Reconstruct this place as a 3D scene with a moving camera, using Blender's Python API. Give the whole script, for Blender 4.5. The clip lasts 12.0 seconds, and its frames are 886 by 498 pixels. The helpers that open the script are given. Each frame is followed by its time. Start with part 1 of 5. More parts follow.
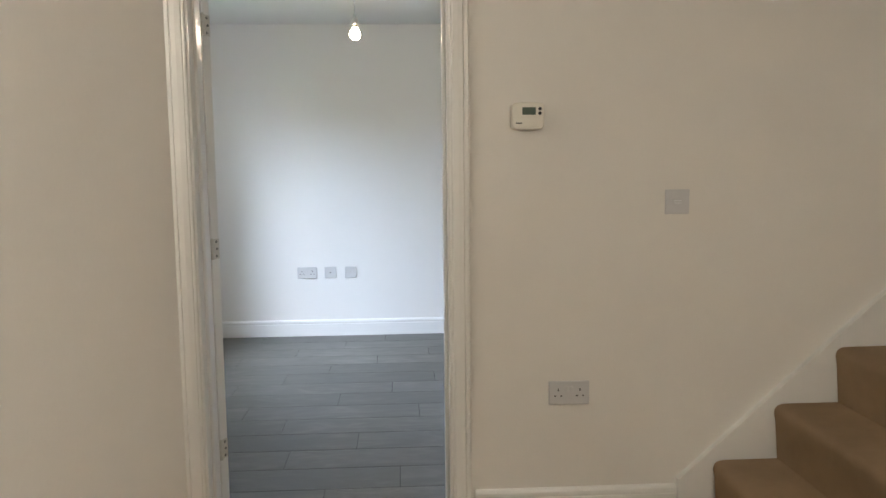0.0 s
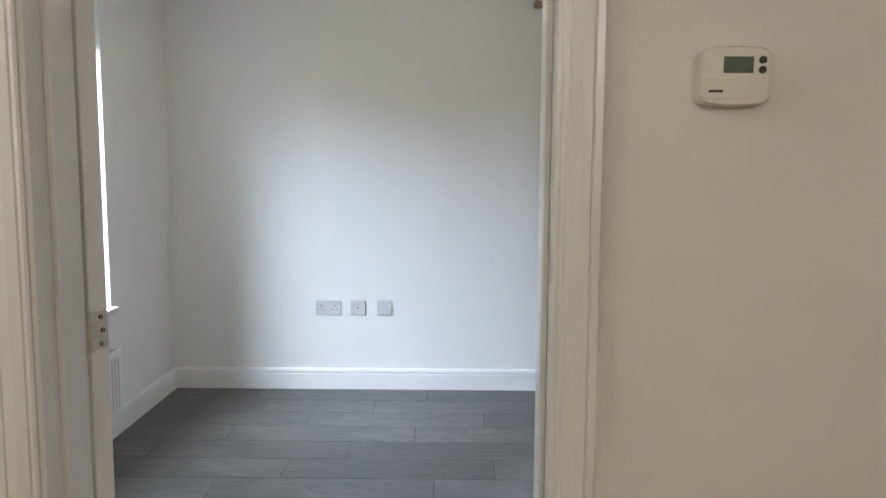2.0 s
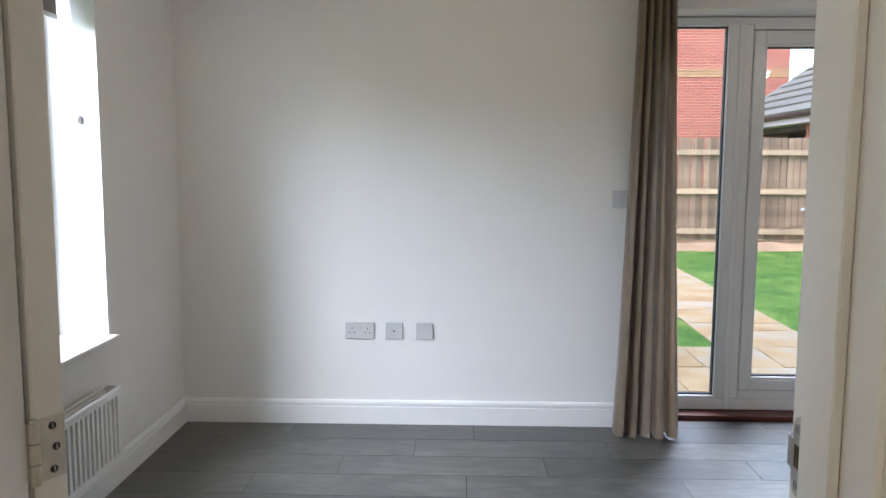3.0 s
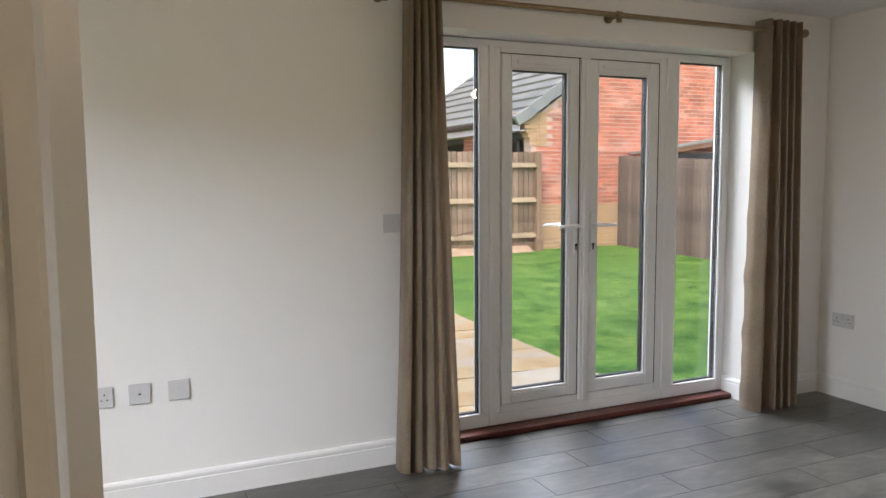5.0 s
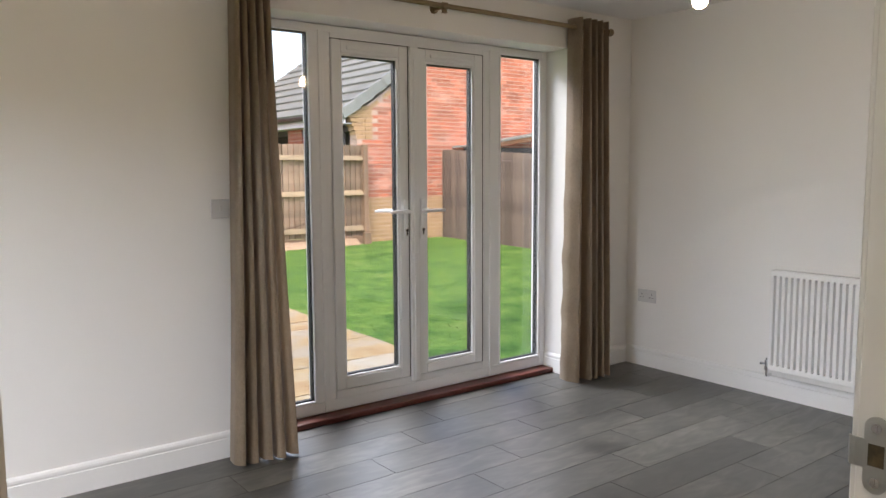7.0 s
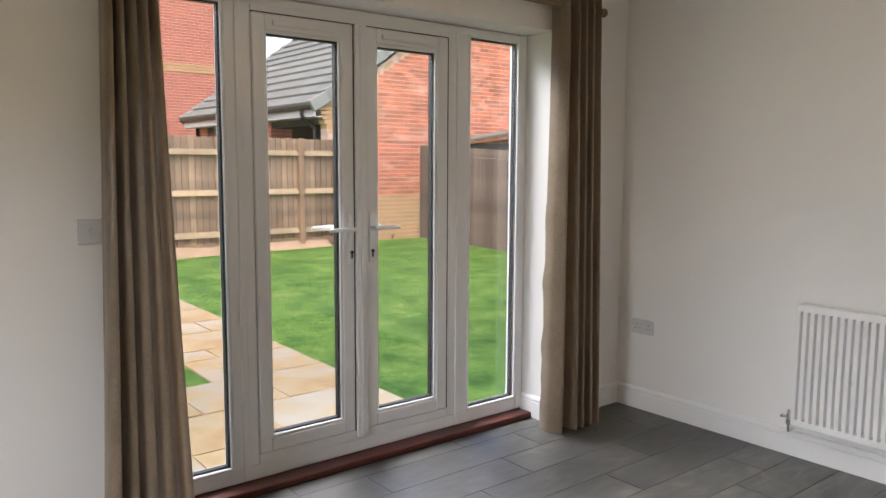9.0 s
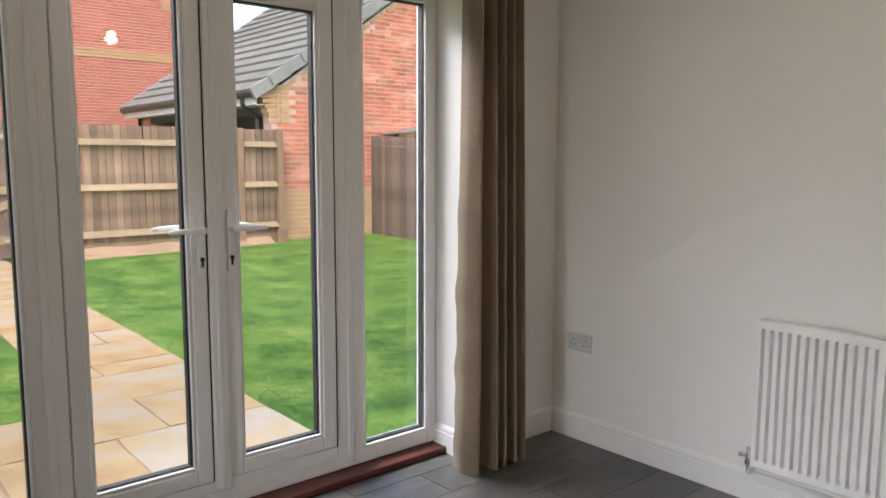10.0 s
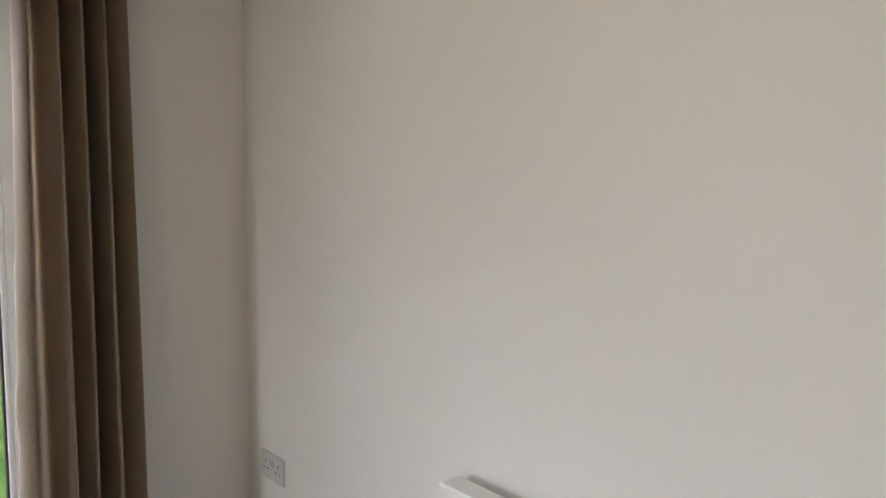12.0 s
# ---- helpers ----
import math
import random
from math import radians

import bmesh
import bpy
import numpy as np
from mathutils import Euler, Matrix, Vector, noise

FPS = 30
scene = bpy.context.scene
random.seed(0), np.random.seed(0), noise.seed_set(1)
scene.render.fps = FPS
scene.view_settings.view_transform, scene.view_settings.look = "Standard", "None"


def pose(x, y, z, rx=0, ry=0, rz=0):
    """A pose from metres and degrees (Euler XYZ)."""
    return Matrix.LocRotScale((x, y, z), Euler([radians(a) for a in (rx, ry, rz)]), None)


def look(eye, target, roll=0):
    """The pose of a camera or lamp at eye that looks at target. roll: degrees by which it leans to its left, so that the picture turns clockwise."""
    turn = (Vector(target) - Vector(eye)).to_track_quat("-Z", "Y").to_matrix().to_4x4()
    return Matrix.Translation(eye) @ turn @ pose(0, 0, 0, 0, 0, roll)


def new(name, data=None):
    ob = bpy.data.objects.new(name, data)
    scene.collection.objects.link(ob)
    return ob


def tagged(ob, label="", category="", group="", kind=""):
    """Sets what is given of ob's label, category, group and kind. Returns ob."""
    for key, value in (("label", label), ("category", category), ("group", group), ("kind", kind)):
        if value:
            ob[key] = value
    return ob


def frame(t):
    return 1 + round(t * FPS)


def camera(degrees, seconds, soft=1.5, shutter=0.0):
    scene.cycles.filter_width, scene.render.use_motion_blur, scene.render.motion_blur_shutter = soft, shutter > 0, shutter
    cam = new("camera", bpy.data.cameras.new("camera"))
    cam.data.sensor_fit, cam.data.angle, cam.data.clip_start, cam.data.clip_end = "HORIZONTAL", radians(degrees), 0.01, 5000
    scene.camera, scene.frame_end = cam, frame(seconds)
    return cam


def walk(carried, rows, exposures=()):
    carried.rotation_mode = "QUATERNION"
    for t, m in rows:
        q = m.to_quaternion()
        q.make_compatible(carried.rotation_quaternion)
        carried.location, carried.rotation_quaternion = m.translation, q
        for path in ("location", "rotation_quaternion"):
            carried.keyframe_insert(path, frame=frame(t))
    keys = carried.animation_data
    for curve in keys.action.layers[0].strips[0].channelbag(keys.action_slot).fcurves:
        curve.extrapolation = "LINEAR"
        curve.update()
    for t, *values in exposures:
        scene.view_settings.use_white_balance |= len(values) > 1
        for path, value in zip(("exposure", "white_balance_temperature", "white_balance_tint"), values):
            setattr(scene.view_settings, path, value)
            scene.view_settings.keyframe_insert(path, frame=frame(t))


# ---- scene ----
cam = camera(60.6, 12.0)
PATH = [
    (0, (1.633, -5.738, 1.289), (1.741, -3.753, 1.068), -0.6),
    (0.5, (1.713, -5.418, 1.299), (1.832, -3.434, 1.075), -0.4),
    (1, (1.714, -5.104, 1.3), (1.763, -3.117, 1.079), -0.0),
    (1.5, (1.667, -4.746, 1.294), (1.678, -2.758, 1.076), 0.3),
    (2, (1.624, -4.364, 1.307), (1.605, -2.375, 1.091), 0.3),
    (2.5, (1.513, -4.026, 1.334), (1.466, -2.038, 1.114), 0.3),
    (2.7, (1.482, -3.927, 1.318), (1.427, -1.94, 1.1), 0.3),
    (4.3, (1.125, -3.32, 1.379), (1.486, -1.364, 1.167), 0.0),
    (4.5, (1.081, -3.306, 1.402), (1.594, -1.386, 1.187), 0.0),
    (5, (0.966, -3.332, 1.38), (1.787, -1.524, 1.188), -0.4),
    (5.5, (0.937, -3.366, 1.391), (1.895, -1.628, 1.181), -0.3),
    (6, (0.921, -3.355, 1.305), (2.104, -1.761, 1.102), -0.6),
    (6.5, (0.909, -3.35, 1.281), (2.116, -1.776, 1.078), -0.4),
    (7, (0.920, -3.341, 1.326), (2.130, -1.767, 1.121), -0.3),
    (7.2, (0.953, -3.328, 1.361), (2.171, -1.759, 1.152), -0.3),
    (8.8, (1.459, -2.817, 1.388), (2.712, -1.274, 1.169), 0.2),
    (9, (1.538, -2.775, 1.396), (2.781, -1.224, 1.173), 0.3),
    (9.5, (1.809, -2.588, 1.359), (3.051, -1.037, 1.13), 0.3),
    (10, (2.255, -2.453, 1.361), (3.550, -0.947, 1.122), 0.2),
    (10.5, (2.640, -2.418, 1.394), (3.987, -0.954, 1.167), 0.05),
    (11, (3.157, -2.455, 1.402), (4.492, -0.981, 1.180), 0.4),
    (11.5, (3.628, -2.414, 1.403), (4.971, -0.945, 1.189), 0.5),
    (12, (4.014, -2.28, 1.404), (5.291, -0.753, 1.205), 0.5),
]
# exposure and white balance of the clip's own camera
EXPOSURE = [(0, 2.30, 5700, 11), (1.5, 2.25, 5650, 11), (2.5, 2.15, 5750, 13), (4.3, 1.90, 6450, 14), (7.0, 1.97, 6850, 17), (11.0, 1.81, 6950, 17), (12, 2.13, 6850, 17)]
walk(cam, [(t, look(eye, target, roll)) for t, eye, target, roll in PATH], EXPOSURE)

BULB, HALL_BULB, HALL_FILL_BULB = 36.0, 105.0, 330.0

# ---------------------------------------------------------------- world, sun, lamps
world = bpy.data.worlds.new("world")
scene.world = world
world.use_nodes = True
wn = world.node_tree
sky = wn.nodes.new("ShaderNodeTexSky")
sky.sky_type = "NISHITA"
sky.sun_disc = False
sky.sun_elevation = radians(54)
sky.sun_rotation = radians(218)
sky.air_density, sky.dust_density, sky.ozone_density = 1.0, 2.5, 0.6
wn.links.new(sky.outputs[0], wn.nodes["Background"].inputs[0])
wn.nodes["Background"].inputs[1].default_value = 0.15

sun_data = bpy.data.lights.new("sun", "SUN")
sun_data.energy, sun_data.angle, sun_data.color = 0.5, radians(40), (1.0, 0.96, 0.9)
sun = new("sun", sun_data)
sun.matrix_world = look((-7.6, -9.6, 17.0), (0, 0, 0))


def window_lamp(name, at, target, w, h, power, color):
    """An added area lamp that stands in for the sky's light through an opening."""
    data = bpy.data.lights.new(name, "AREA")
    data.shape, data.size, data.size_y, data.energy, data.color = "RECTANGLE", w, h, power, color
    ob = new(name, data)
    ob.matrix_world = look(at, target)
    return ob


day = window_lamp("window_daylight", (-0.30, -1.45, 1.36), (5.09, -2.1, 0.3), 0.7, 0.8, 2.4, (0.86, 0.93, 1.0))
day.data.spread = radians(60)
window_lamp("window_sky", (-1.5, -2.2, 2.7), (0.7, 0.0, 0.9), 1.9, 1.4, 96, (0.86, 0.93, 1.0))
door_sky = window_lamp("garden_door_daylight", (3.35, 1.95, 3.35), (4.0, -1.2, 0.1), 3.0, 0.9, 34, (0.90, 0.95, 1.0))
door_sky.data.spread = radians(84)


# ---------------------------------------------------------------- materials
def nodes_of(name):
    m = bpy.data.materials.new(name)
    m.use_nodes = True
    t = m.node_tree
    return m, t, t.nodes["Principled BSDF"]


def noise_node(t, scale, detail=4.0, rough=0.6, stretch=None):
    tc = t.nodes.new("ShaderNodeTexCoord")
    n = t.nodes.new("ShaderNodeTexNoise")
    n.inputs["Scale"].default_value, n.inputs["Detail"].default_value, n.inputs["Roughness"].default_value = scale, detail, rough
    if stretch:
        mp = t.nodes.new("ShaderNodeMapping")
        mp.inputs["Scale"].default_value = stretch
        t.links.new(tc.outputs["Object"], mp.inputs[0])
        t.links.new(mp.outputs[0], n.inputs["Vector"])
    else:
        t.links.new(tc.outputs["Object"], n.inputs["Vector"])
    return n


def ramp_node(t, stops):
    r = t.nodes.new("ShaderNodeValToRGB")
    e = r.color_ramp.elements
    while len(e) < len(stops):
        e.new(0.5)
    for k, (p, c) in zip(e, stops):
        k.position, k.color = p, (*c, 1)
    return r


def shade(c, f):
    return tuple(min(1, v * f) for v in c)


def surface(name, color, rough=0.6, var=0.08, scale=3.0, fine=60.0, bump=0.1, dist=0.002, metal=0.0, each=0.0, stretch=None,
            coat=0.0, spec=0.5, island=0.0, rvar=0.08, pale=0.0):
    """A plain material with broad stains, fine grain and relief; each: difference from object to object."""
    m, t, b = nodes_of(name)
    n1, n2 = noise_node(t, scale, 5), noise_node(t, fine, 4, 0.7, stretch)
    r = ramp_node(t, [(0.3, shade(color, 1 - var)), (0.7, shade(color, 1 + var))])
    t.links.new(n1.outputs[0], r.inputs[0])
    mix = t.nodes.new("ShaderNodeMix")
    mix.data_type, mix.blend_type = "RGBA", "MULTIPLY"
    mix.inputs[0].default_value = 1.0
    g = ramp_node(t, [(0.3, (1 - var,) * 3), (0.7, (1.0,) * 3)])
    t.links.new(n2.outputs[0], g.inputs[0])
    t.links.new(r.outputs[0], mix.inputs[6])
    t.links.new(g.outputs[0], mix.inputs[7])
    out = mix.outputs[2]
    if pale:
        geo, pn = t.nodes.new("ShaderNodeNewGeometry"), t.nodes.new("ShaderNodeTexNoise")
        pn.inputs["Scale"].default_value, pn.inputs["Detail"].default_value, pn.inputs["Roughness"].default_value = 1.0, 7, 0.65
        pmap = t.nodes.new("ShaderNodeMapping")
        pmap.inputs["Scale"].default_value = (1.6, 1.6, 5.5)
        pr = ramp_node(t, [(0.50, (0, 0, 0)), (0.66, (pale,) * 3)])
        pm = t.nodes.new("ShaderNodeMix")
        pm.data_type = "RGBA"
        pm.inputs[7].default_value = (0.68, 0.46, 0.37, 1)
        t.links.new(geo.outputs["Position"], pmap.inputs[0])
        t.links.new(pmap.outputs[0], pn.inputs["Vector"])
        t.links.new(pn.outputs[0], pr.inputs[0])
        t.links.new(pr.outputs[0], pm.inputs[0])
        t.links.new(out, pm.inputs[6])
        out = pm.outputs[2]
    if each or island:
        hs = t.nodes.new("ShaderNodeHueSaturation")
        mr = t.nodes.new("ShaderNodeMapRange")
        k = each or island
        mr.inputs[3].default_value, mr.inputs[4].default_value = 1 - k, 1 + k
        if each:
            info = t.nodes.new("ShaderNodeObjectInfo")
            t.links.new(info.outputs["Random"], mr.inputs[0])
        else:
            info = t.nodes.new("ShaderNodeNewGeometry")
            t.links.new(info.outputs["Random Per Island"], mr.inputs[0])
        t.links.new(mr.outputs[0], hs.inputs["Value"])
        t.links.new(out, hs.inputs["Color"])
        out = hs.outputs[0]
    t.links.new(out, b.inputs["Base Color"])
    rr = t.nodes.new("ShaderNodeMapRange")
    rr.inputs[3].default_value, rr.inputs[4].default_value = max(0, rough - rvar), min(1, rough + rvar)
    t.links.new(n1.outputs[0], rr.inputs[0])
    t.links.new(rr.outputs[0], b.inputs["Roughness"])
    b.inputs["Metallic"].default_value = metal
    b.inputs["Coat Weight"].default_value = coat
    b.inputs["Specular IOR Level"].default_value = spec
    if bump:
        bp = t.nodes.new("ShaderNodeBump")
        bp.inputs["Strength"].default_value, bp.inputs["Distance"].default_value = bump, dist
        t.links.new(n2.outputs[0], bp.inputs["Height"])
        t.links.new(bp.outputs[0], b.inputs["Normal"])
    return m


M = {}
M["wall"] = surface("wall_paint", (0.80, 0.79, 0.77), 0.75, 0.015, 1.2, 180, 0.06, 0.001)
M["hall_wall"] = surface("hall_wall_paint", (0.77, 0.745, 0.69), 0.65, 0.02, 1.5, 160, 0.06, 0.001)
M["ceiling"] = surface("ceiling_paint", (0.80, 0.79, 0.78), 0.85, 0.02, 1.0, 150, 0.08, 0.001)
M["gloss"] = surface("white_gloss_paint", (0.78, 0.77, 0.73), 0.28, 0.015, 4, 40, 0.0, 0.001, spec=0.5, rvar=0.015)
M["satin"] = surface("white_satin_paint", (0.80, 0.80, 0.79), 0.4, 0.012, 4, 60, 0.0, 0.001, rvar=0.015)
M["upvc"] = surface("white_upvc", (0.78, 0.79, 0.80), 0.3, 0.015, 5, 90, 0.0, 0.0006, rvar=0.015)
M["plastic"] = surface("white_plastic", (0.58, 0.58, 0.58), 0.35, 0.015, 12, 120, 0.0)
M["cream_plastic"] = surface("cream_plastic", (0.74, 0.70, 0.60), 0.4, 0.02, 12, 120, 0.0)
M["dark"] = surface("black_plastic", (0.015, 0.015, 0.016), 0.45, 0.1, 20, 90, 0.0)
M["gasket"] = surface("black_rubber_gasket", (0.012, 0.013, 0.016), 0.6, 0.1, 20, 90, 0.05)
M["lcd"] = surface("grey_green_display", (0.085, 0.115, 0.085), 0.6, 0.06, 30, 90, 0.0)
M["chrome"] = surface("chrome", (0.75, 0.75, 0.76), 0.12, 0.03, 20, 80, 0.0, metal=1.0)
M["steel"] = surface("brushed_steel", (0.55, 0.53, 0.50), 0.32, 0.06, 20, 150, 0.04, 0.0004, metal=1.0)
M["bronze"] = surface("antique_brass", (0.30, 0.22, 0.13), 0.38, 0.12, 14, 90, 0.05, 0.0006, metal=0.85)
M["hinge"] = surface("old_painted_hinge", (0.60, 0.58, 0.51), 0.35, 0.12, 30, 160, 0.1, 0.0005, metal=0.2)
M["radiator"] = surface("radiator_enamel", (0.80, 0.80, 0.79), 0.3, 0.012, 6, 70, 0.02, 0.0005)
M["mahogany"] = surface("mahogany_stained_timber", (0.105, 0.024, 0.016), 0.4, 0.25, 5, 50, 0.2, 0.001, stretch=(1, 12, 12))
M["carpet"] = surface("beige_carpet", (0.42, 0.30, 0.18), 0.95, 0.12, 4, 420, 0.9, 0.006, spec=0.1)
M["line"] = surface("pale_pink_line", (0.40, 0.30, 0.29), 0.6, 0.1, 20, 90, 0.0)
M["cord"] = surface("white_cord", (0.75, 0.76, 0.76), 0.5, 0.03, 20, 90, 0.1)
M["blind"] = surface("taupe_blind_fabric", (0.16, 0.125, 0.10), 0.8, 0.08, 6, 300, 0.3, 0.001)
M["rail"] = surface("weathered_rail_timber", (0.33, 0.25, 0.15), 0.8, 0.22, 3, 30, 0.4, 0.003, each=0.1, stretch=(1, 10, 10))
M["board"] = surface("weathered_fence_board", (0.36, 0.245, 0.165), 0.85, 0.55, 3.5, 28, 0.6, 0.003, each=0.32, stretch=(10, 10, 1))
M["board_grey"] = surface("silvered_fence_board", (0.20, 0.145, 0.115), 0.85, 0.5, 3.5, 28, 0.6, 0.003, each=0.3, stretch=(10, 10, 1))
M["post"] = surface("fence_post_timber", (0.26, 0.165, 0.105), 0.85, 0.22, 3, 30, 0.4, 0.003, each=0.1, stretch=(10, 10, 1))
M["shed"] = surface("shed_roof_edge_timber", (0.24, 0.105, 0.05), 0.7, 0.2, 3, 30, 0.3, 0.002)
M["soffit"] = surface("white_fascia_board", (0.62, 0.58, 0.62), 0.4, 0.03, 3, 40, 0.02)
M["gutter"] = surface("black_gutter_plastic", (0.02, 0.02, 0.022), 0.35, 0.1, 5, 40, 0.0)
# near-black colour that stands in for shade under the shed roof and in the bays
M["shade_dark"] = surface("near_black_shade", (0.035, 0.028, 0.03), 0.7, 0.2, 5, 40, 0.1)
M["brick"] = surface("red_facing_brick", (0.54, 0.175, 0.100), 0.85, 0.24, 3, 70, 0.5, 0.004, each=0.27, pale=0.5)
M["brick_rest"] = surface("red_facing_brick_run", (0.54, 0.175, 0.100), 0.85, 0.24, 3, 70, 0.5, 0.004, island=0.27, pale=0.5)
M["buff"] = surface("buff_facing_brick", (0.46, 0.29, 0.15), 0.85, 0.12, 3, 70, 0.4, 0.003, each=0.1)
M["mortar"] = surface("grey_mortar", (0.58, 0.42, 0.34), 0.95, 0.2, 5, 80, 0.4, 0.003)
M["roof"] = surface("grey_concrete_roof_tile", (0.21, 0.21, 0.185), 0.75, 0.22, 2, 50, 0.5, 0.004, each=0.08)
M["verge"] = surface("grey_verge_cap", (0.23, 0.235, 0.22), 0.6, 0.08, 3, 40, 0.1, each=0.08)
M["bark"] = surface("dry_brown_bark", (0.11, 0.06, 0.04), 0.85, 0.25, 12, 60, 0.4, 0.002)
M["bare_timber"] = surface("bare_cut_timber", (0.10, 0.075, 0.04), 0.9, 0.4, 30, 90, 0.3, 0.001)
M["soil"] = surface("bare_soil_edge", (0.42, 0.29, 0.185), 0.95, 0.25, 4, 40, 0.8, 0.02)


def lawn_material():
    m, t, b = nodes_of("lawn")
    n1, n2 = noise_node(t, 2.2, 9, 0.75), noise_node(t, 26, 6, 0.75)
    r = ramp_node(t, [(0.34, (0.048, 0.125, 0.028)), (0.46, (0.095, 0.205, 0.045)), (0.57, (0.160, 0.275, 0.062)), (0.70, (0.28, 0.335, 0.125))])
    g = ramp_node(t, [(0.36, (0.66, 0.7, 0.62)), (0.62, (1.18, 1.14, 1.05))])
    mix = t.nodes.new("ShaderNodeMix")
    mix.data_type, mix.blend_type = "RGBA", "MULTIPLY"
    mix.inputs[0].default_value = 1.0
    t.links.new(n1.outputs[0], r.inputs[0])
    t.links.new(n2.outputs[0], g.inputs[0])
    t.links.new(r.outputs[0], mix.inputs[6])
    t.links.new(g.outputs[0], mix.inputs[7])
    t.links.new(mix.outputs[2], b.inputs["Base Color"])
    b.inputs["Roughness"].default_value = 0.9
    b.inputs["Specular IOR Level"].default_value = 0.15
    bp = t.nodes.new("ShaderNodeBump")
    bp.inputs["Strength"].default_value, bp.inputs["Distance"].default_value = 0.5, 0.02
    t.links.new(n2.outputs[0], bp.inputs["Height"])
    t.links.new(bp.outputs[0], b.inputs["Normal"])
    return m


def tile_material():
    """Charcoal wood-look porcelain: long soft grain, clouds and a low sheen, different on each tile."""
    m, t, b = nodes_of("charcoal_wood_look_tile")
    tc = t.nodes.new("ShaderNodeTexCoord")
    info = t.nodes.new("ShaderNodeObjectInfo")
    add = t.nodes.new("ShaderNodeVectorMath")
    add.operation = "MULTIPLY_ADD"
    add.inputs[1].default_value = (1, 1, 1)
    sc = t.nodes.new("ShaderNodeVectorMath")
    sc.operation = "SCALE"
    sc.inputs[0].default_value = (37, 23, 11)
    t.links.new(info.outputs["Random"], sc.inputs["Scale"])
    t.links.new(tc.outputs["Object"], add.inputs[0])
    t.links.new(sc.outputs[0], add.inputs[2])
    mp = t.nodes.new("ShaderNodeMapping")
    mp.inputs["Scale"].default_value = (1.6, 5.0, 1)
    t.links.new(add.outputs[0], mp.inputs[0])
    n1 = t.nodes.new("ShaderNodeTexNoise")
    n1.inputs["Scale"].default_value, n1.inputs["Detail"].default_value, n1.inputs["Distortion"].default_value = 2.6, 10, 1.6
    t.links.new(mp.outputs[0], n1.inputs["Vector"])
    n2 = t.nodes.new("ShaderNodeTexNoise")
    n2.inputs["Scale"].default_value, n2.inputs["Detail"].default_value = 3.2, 7
    t.links.new(add.outputs[0], n2.inputs["Vector"])
    r1 = ramp_node(t, [(0.28, (0.036, 0.037, 0.034)), (0.52, (0.064, 0.064, 0.059)), (0.75, (0.104, 0.102, 0.093))])
    r2 = ramp_node(t, [(0.3, (0.5, 0.5, 0.5)), (0.7, (1.3, 1.26, 1.2))])
    t.links.new(n1.outputs[0], r1.inputs[0])
    t.links.new(n2.outputs[0], r2.inputs[0])
    mix = t.nodes.new("ShaderNodeMix")
    mix.data_type, mix.blend_type = "RGBA", "MULTIPLY"
    mix.inputs[0].default_value = 1.0
    t.links.new(r1.outputs[0], mix.inputs[6])
    t.links.new(r2.outputs[0], mix.inputs[7])
    hs = t.nodes.new("ShaderNodeHueSaturation")
    mr = t.nodes.new("ShaderNodeMapRange")
    mr.inputs[3].default_value, mr.inputs[4].default_value = 0.62, 1.35
    t.links.new(info.outputs["Random"], mr.inputs[0])
    t.links.new(mr.outputs[0], hs.inputs["Value"])
    t.links.new(mix.outputs[2], hs.inputs["Color"])
    t.links.new(hs.outputs[0], b.inputs["Base Color"])
    rr = t.nodes.new("ShaderNodeMapRange")
    rr.inputs[3].default_value, rr.inputs[4].default_value = 0.34, 0.50
    b.inputs["Specular IOR Level"].default_value = 1.0
    b.inputs["IOR"].default_value = 1.62
    t.links.new(n2.outputs[0], rr.inputs[0])
    t.links.new(rr.outputs[0], b.inputs["Roughness"])
    bp = t.nodes.new("ShaderNodeBump")
    bp.inputs["Strength"].default_value, bp.inputs["Distance"].default_value = 0.12, 0.002
    t.links.new(n1.outputs[0], bp.inputs["Height"])
    t.links.new(bp.outputs[0], b.inputs["Normal"])
    return m


def slab_material():
    """Riven sandstone in cream and ochre, damp in places."""
    m, t, b = nodes_of("riven_sandstone")
    n1, n2 = noise_node(t, 2.2, 8, 0.62), noise_node(t, 5, 6, 0.6, (1, 3.5, 1))
    info = t.nodes.new("ShaderNodeObjectInfo")
    r = ramp_node(t, [(0.28, (0.41, 0.36, 0.28)), (0.46, (0.40, 0.32, 0.21)), (0.56, (0.43, 0.30, 0.14)), (0.72, (0.34, 0.20, 0.08))])
    add = t.nodes.new("ShaderNodeMath")
    add.operation = "MULTIPLY_ADD"
    add.inputs[1].default_value, add.inputs[2].default_value = 0.20, -0.10
    a2 = t.nodes.new("ShaderNodeMath")
    a2.operation = "ADD"
    t.links.new(info.outputs["Random"], add.inputs[0])
    t.links.new(add.outputs[0], a2.inputs[0])
    t.links.new(n1.outputs[0], a2.inputs[1])
    t.links.new(a2.outputs[0], r.inputs[0])
    t.links.new(r.outputs[0], b.inputs["Base Color"])
    rr = t.nodes.new("ShaderNodeMapRange")
    rr.inputs[3].default_value, rr.inputs[4].default_value = 0.3, 0.75
    t.links.new(n1.outputs[0], rr.inputs[0])
    t.links.new(rr.outputs[0], b.inputs["Roughness"])
    bp = t.nodes.new("ShaderNodeBump")
    bp.inputs["Strength"].default_value, bp.inputs["Distance"].default_value = 0.6, 0.012
    t.links.new(n2.outputs[0], bp.inputs["Height"])
    t.links.new(bp.outputs[0], b.inputs["Normal"])
    return m


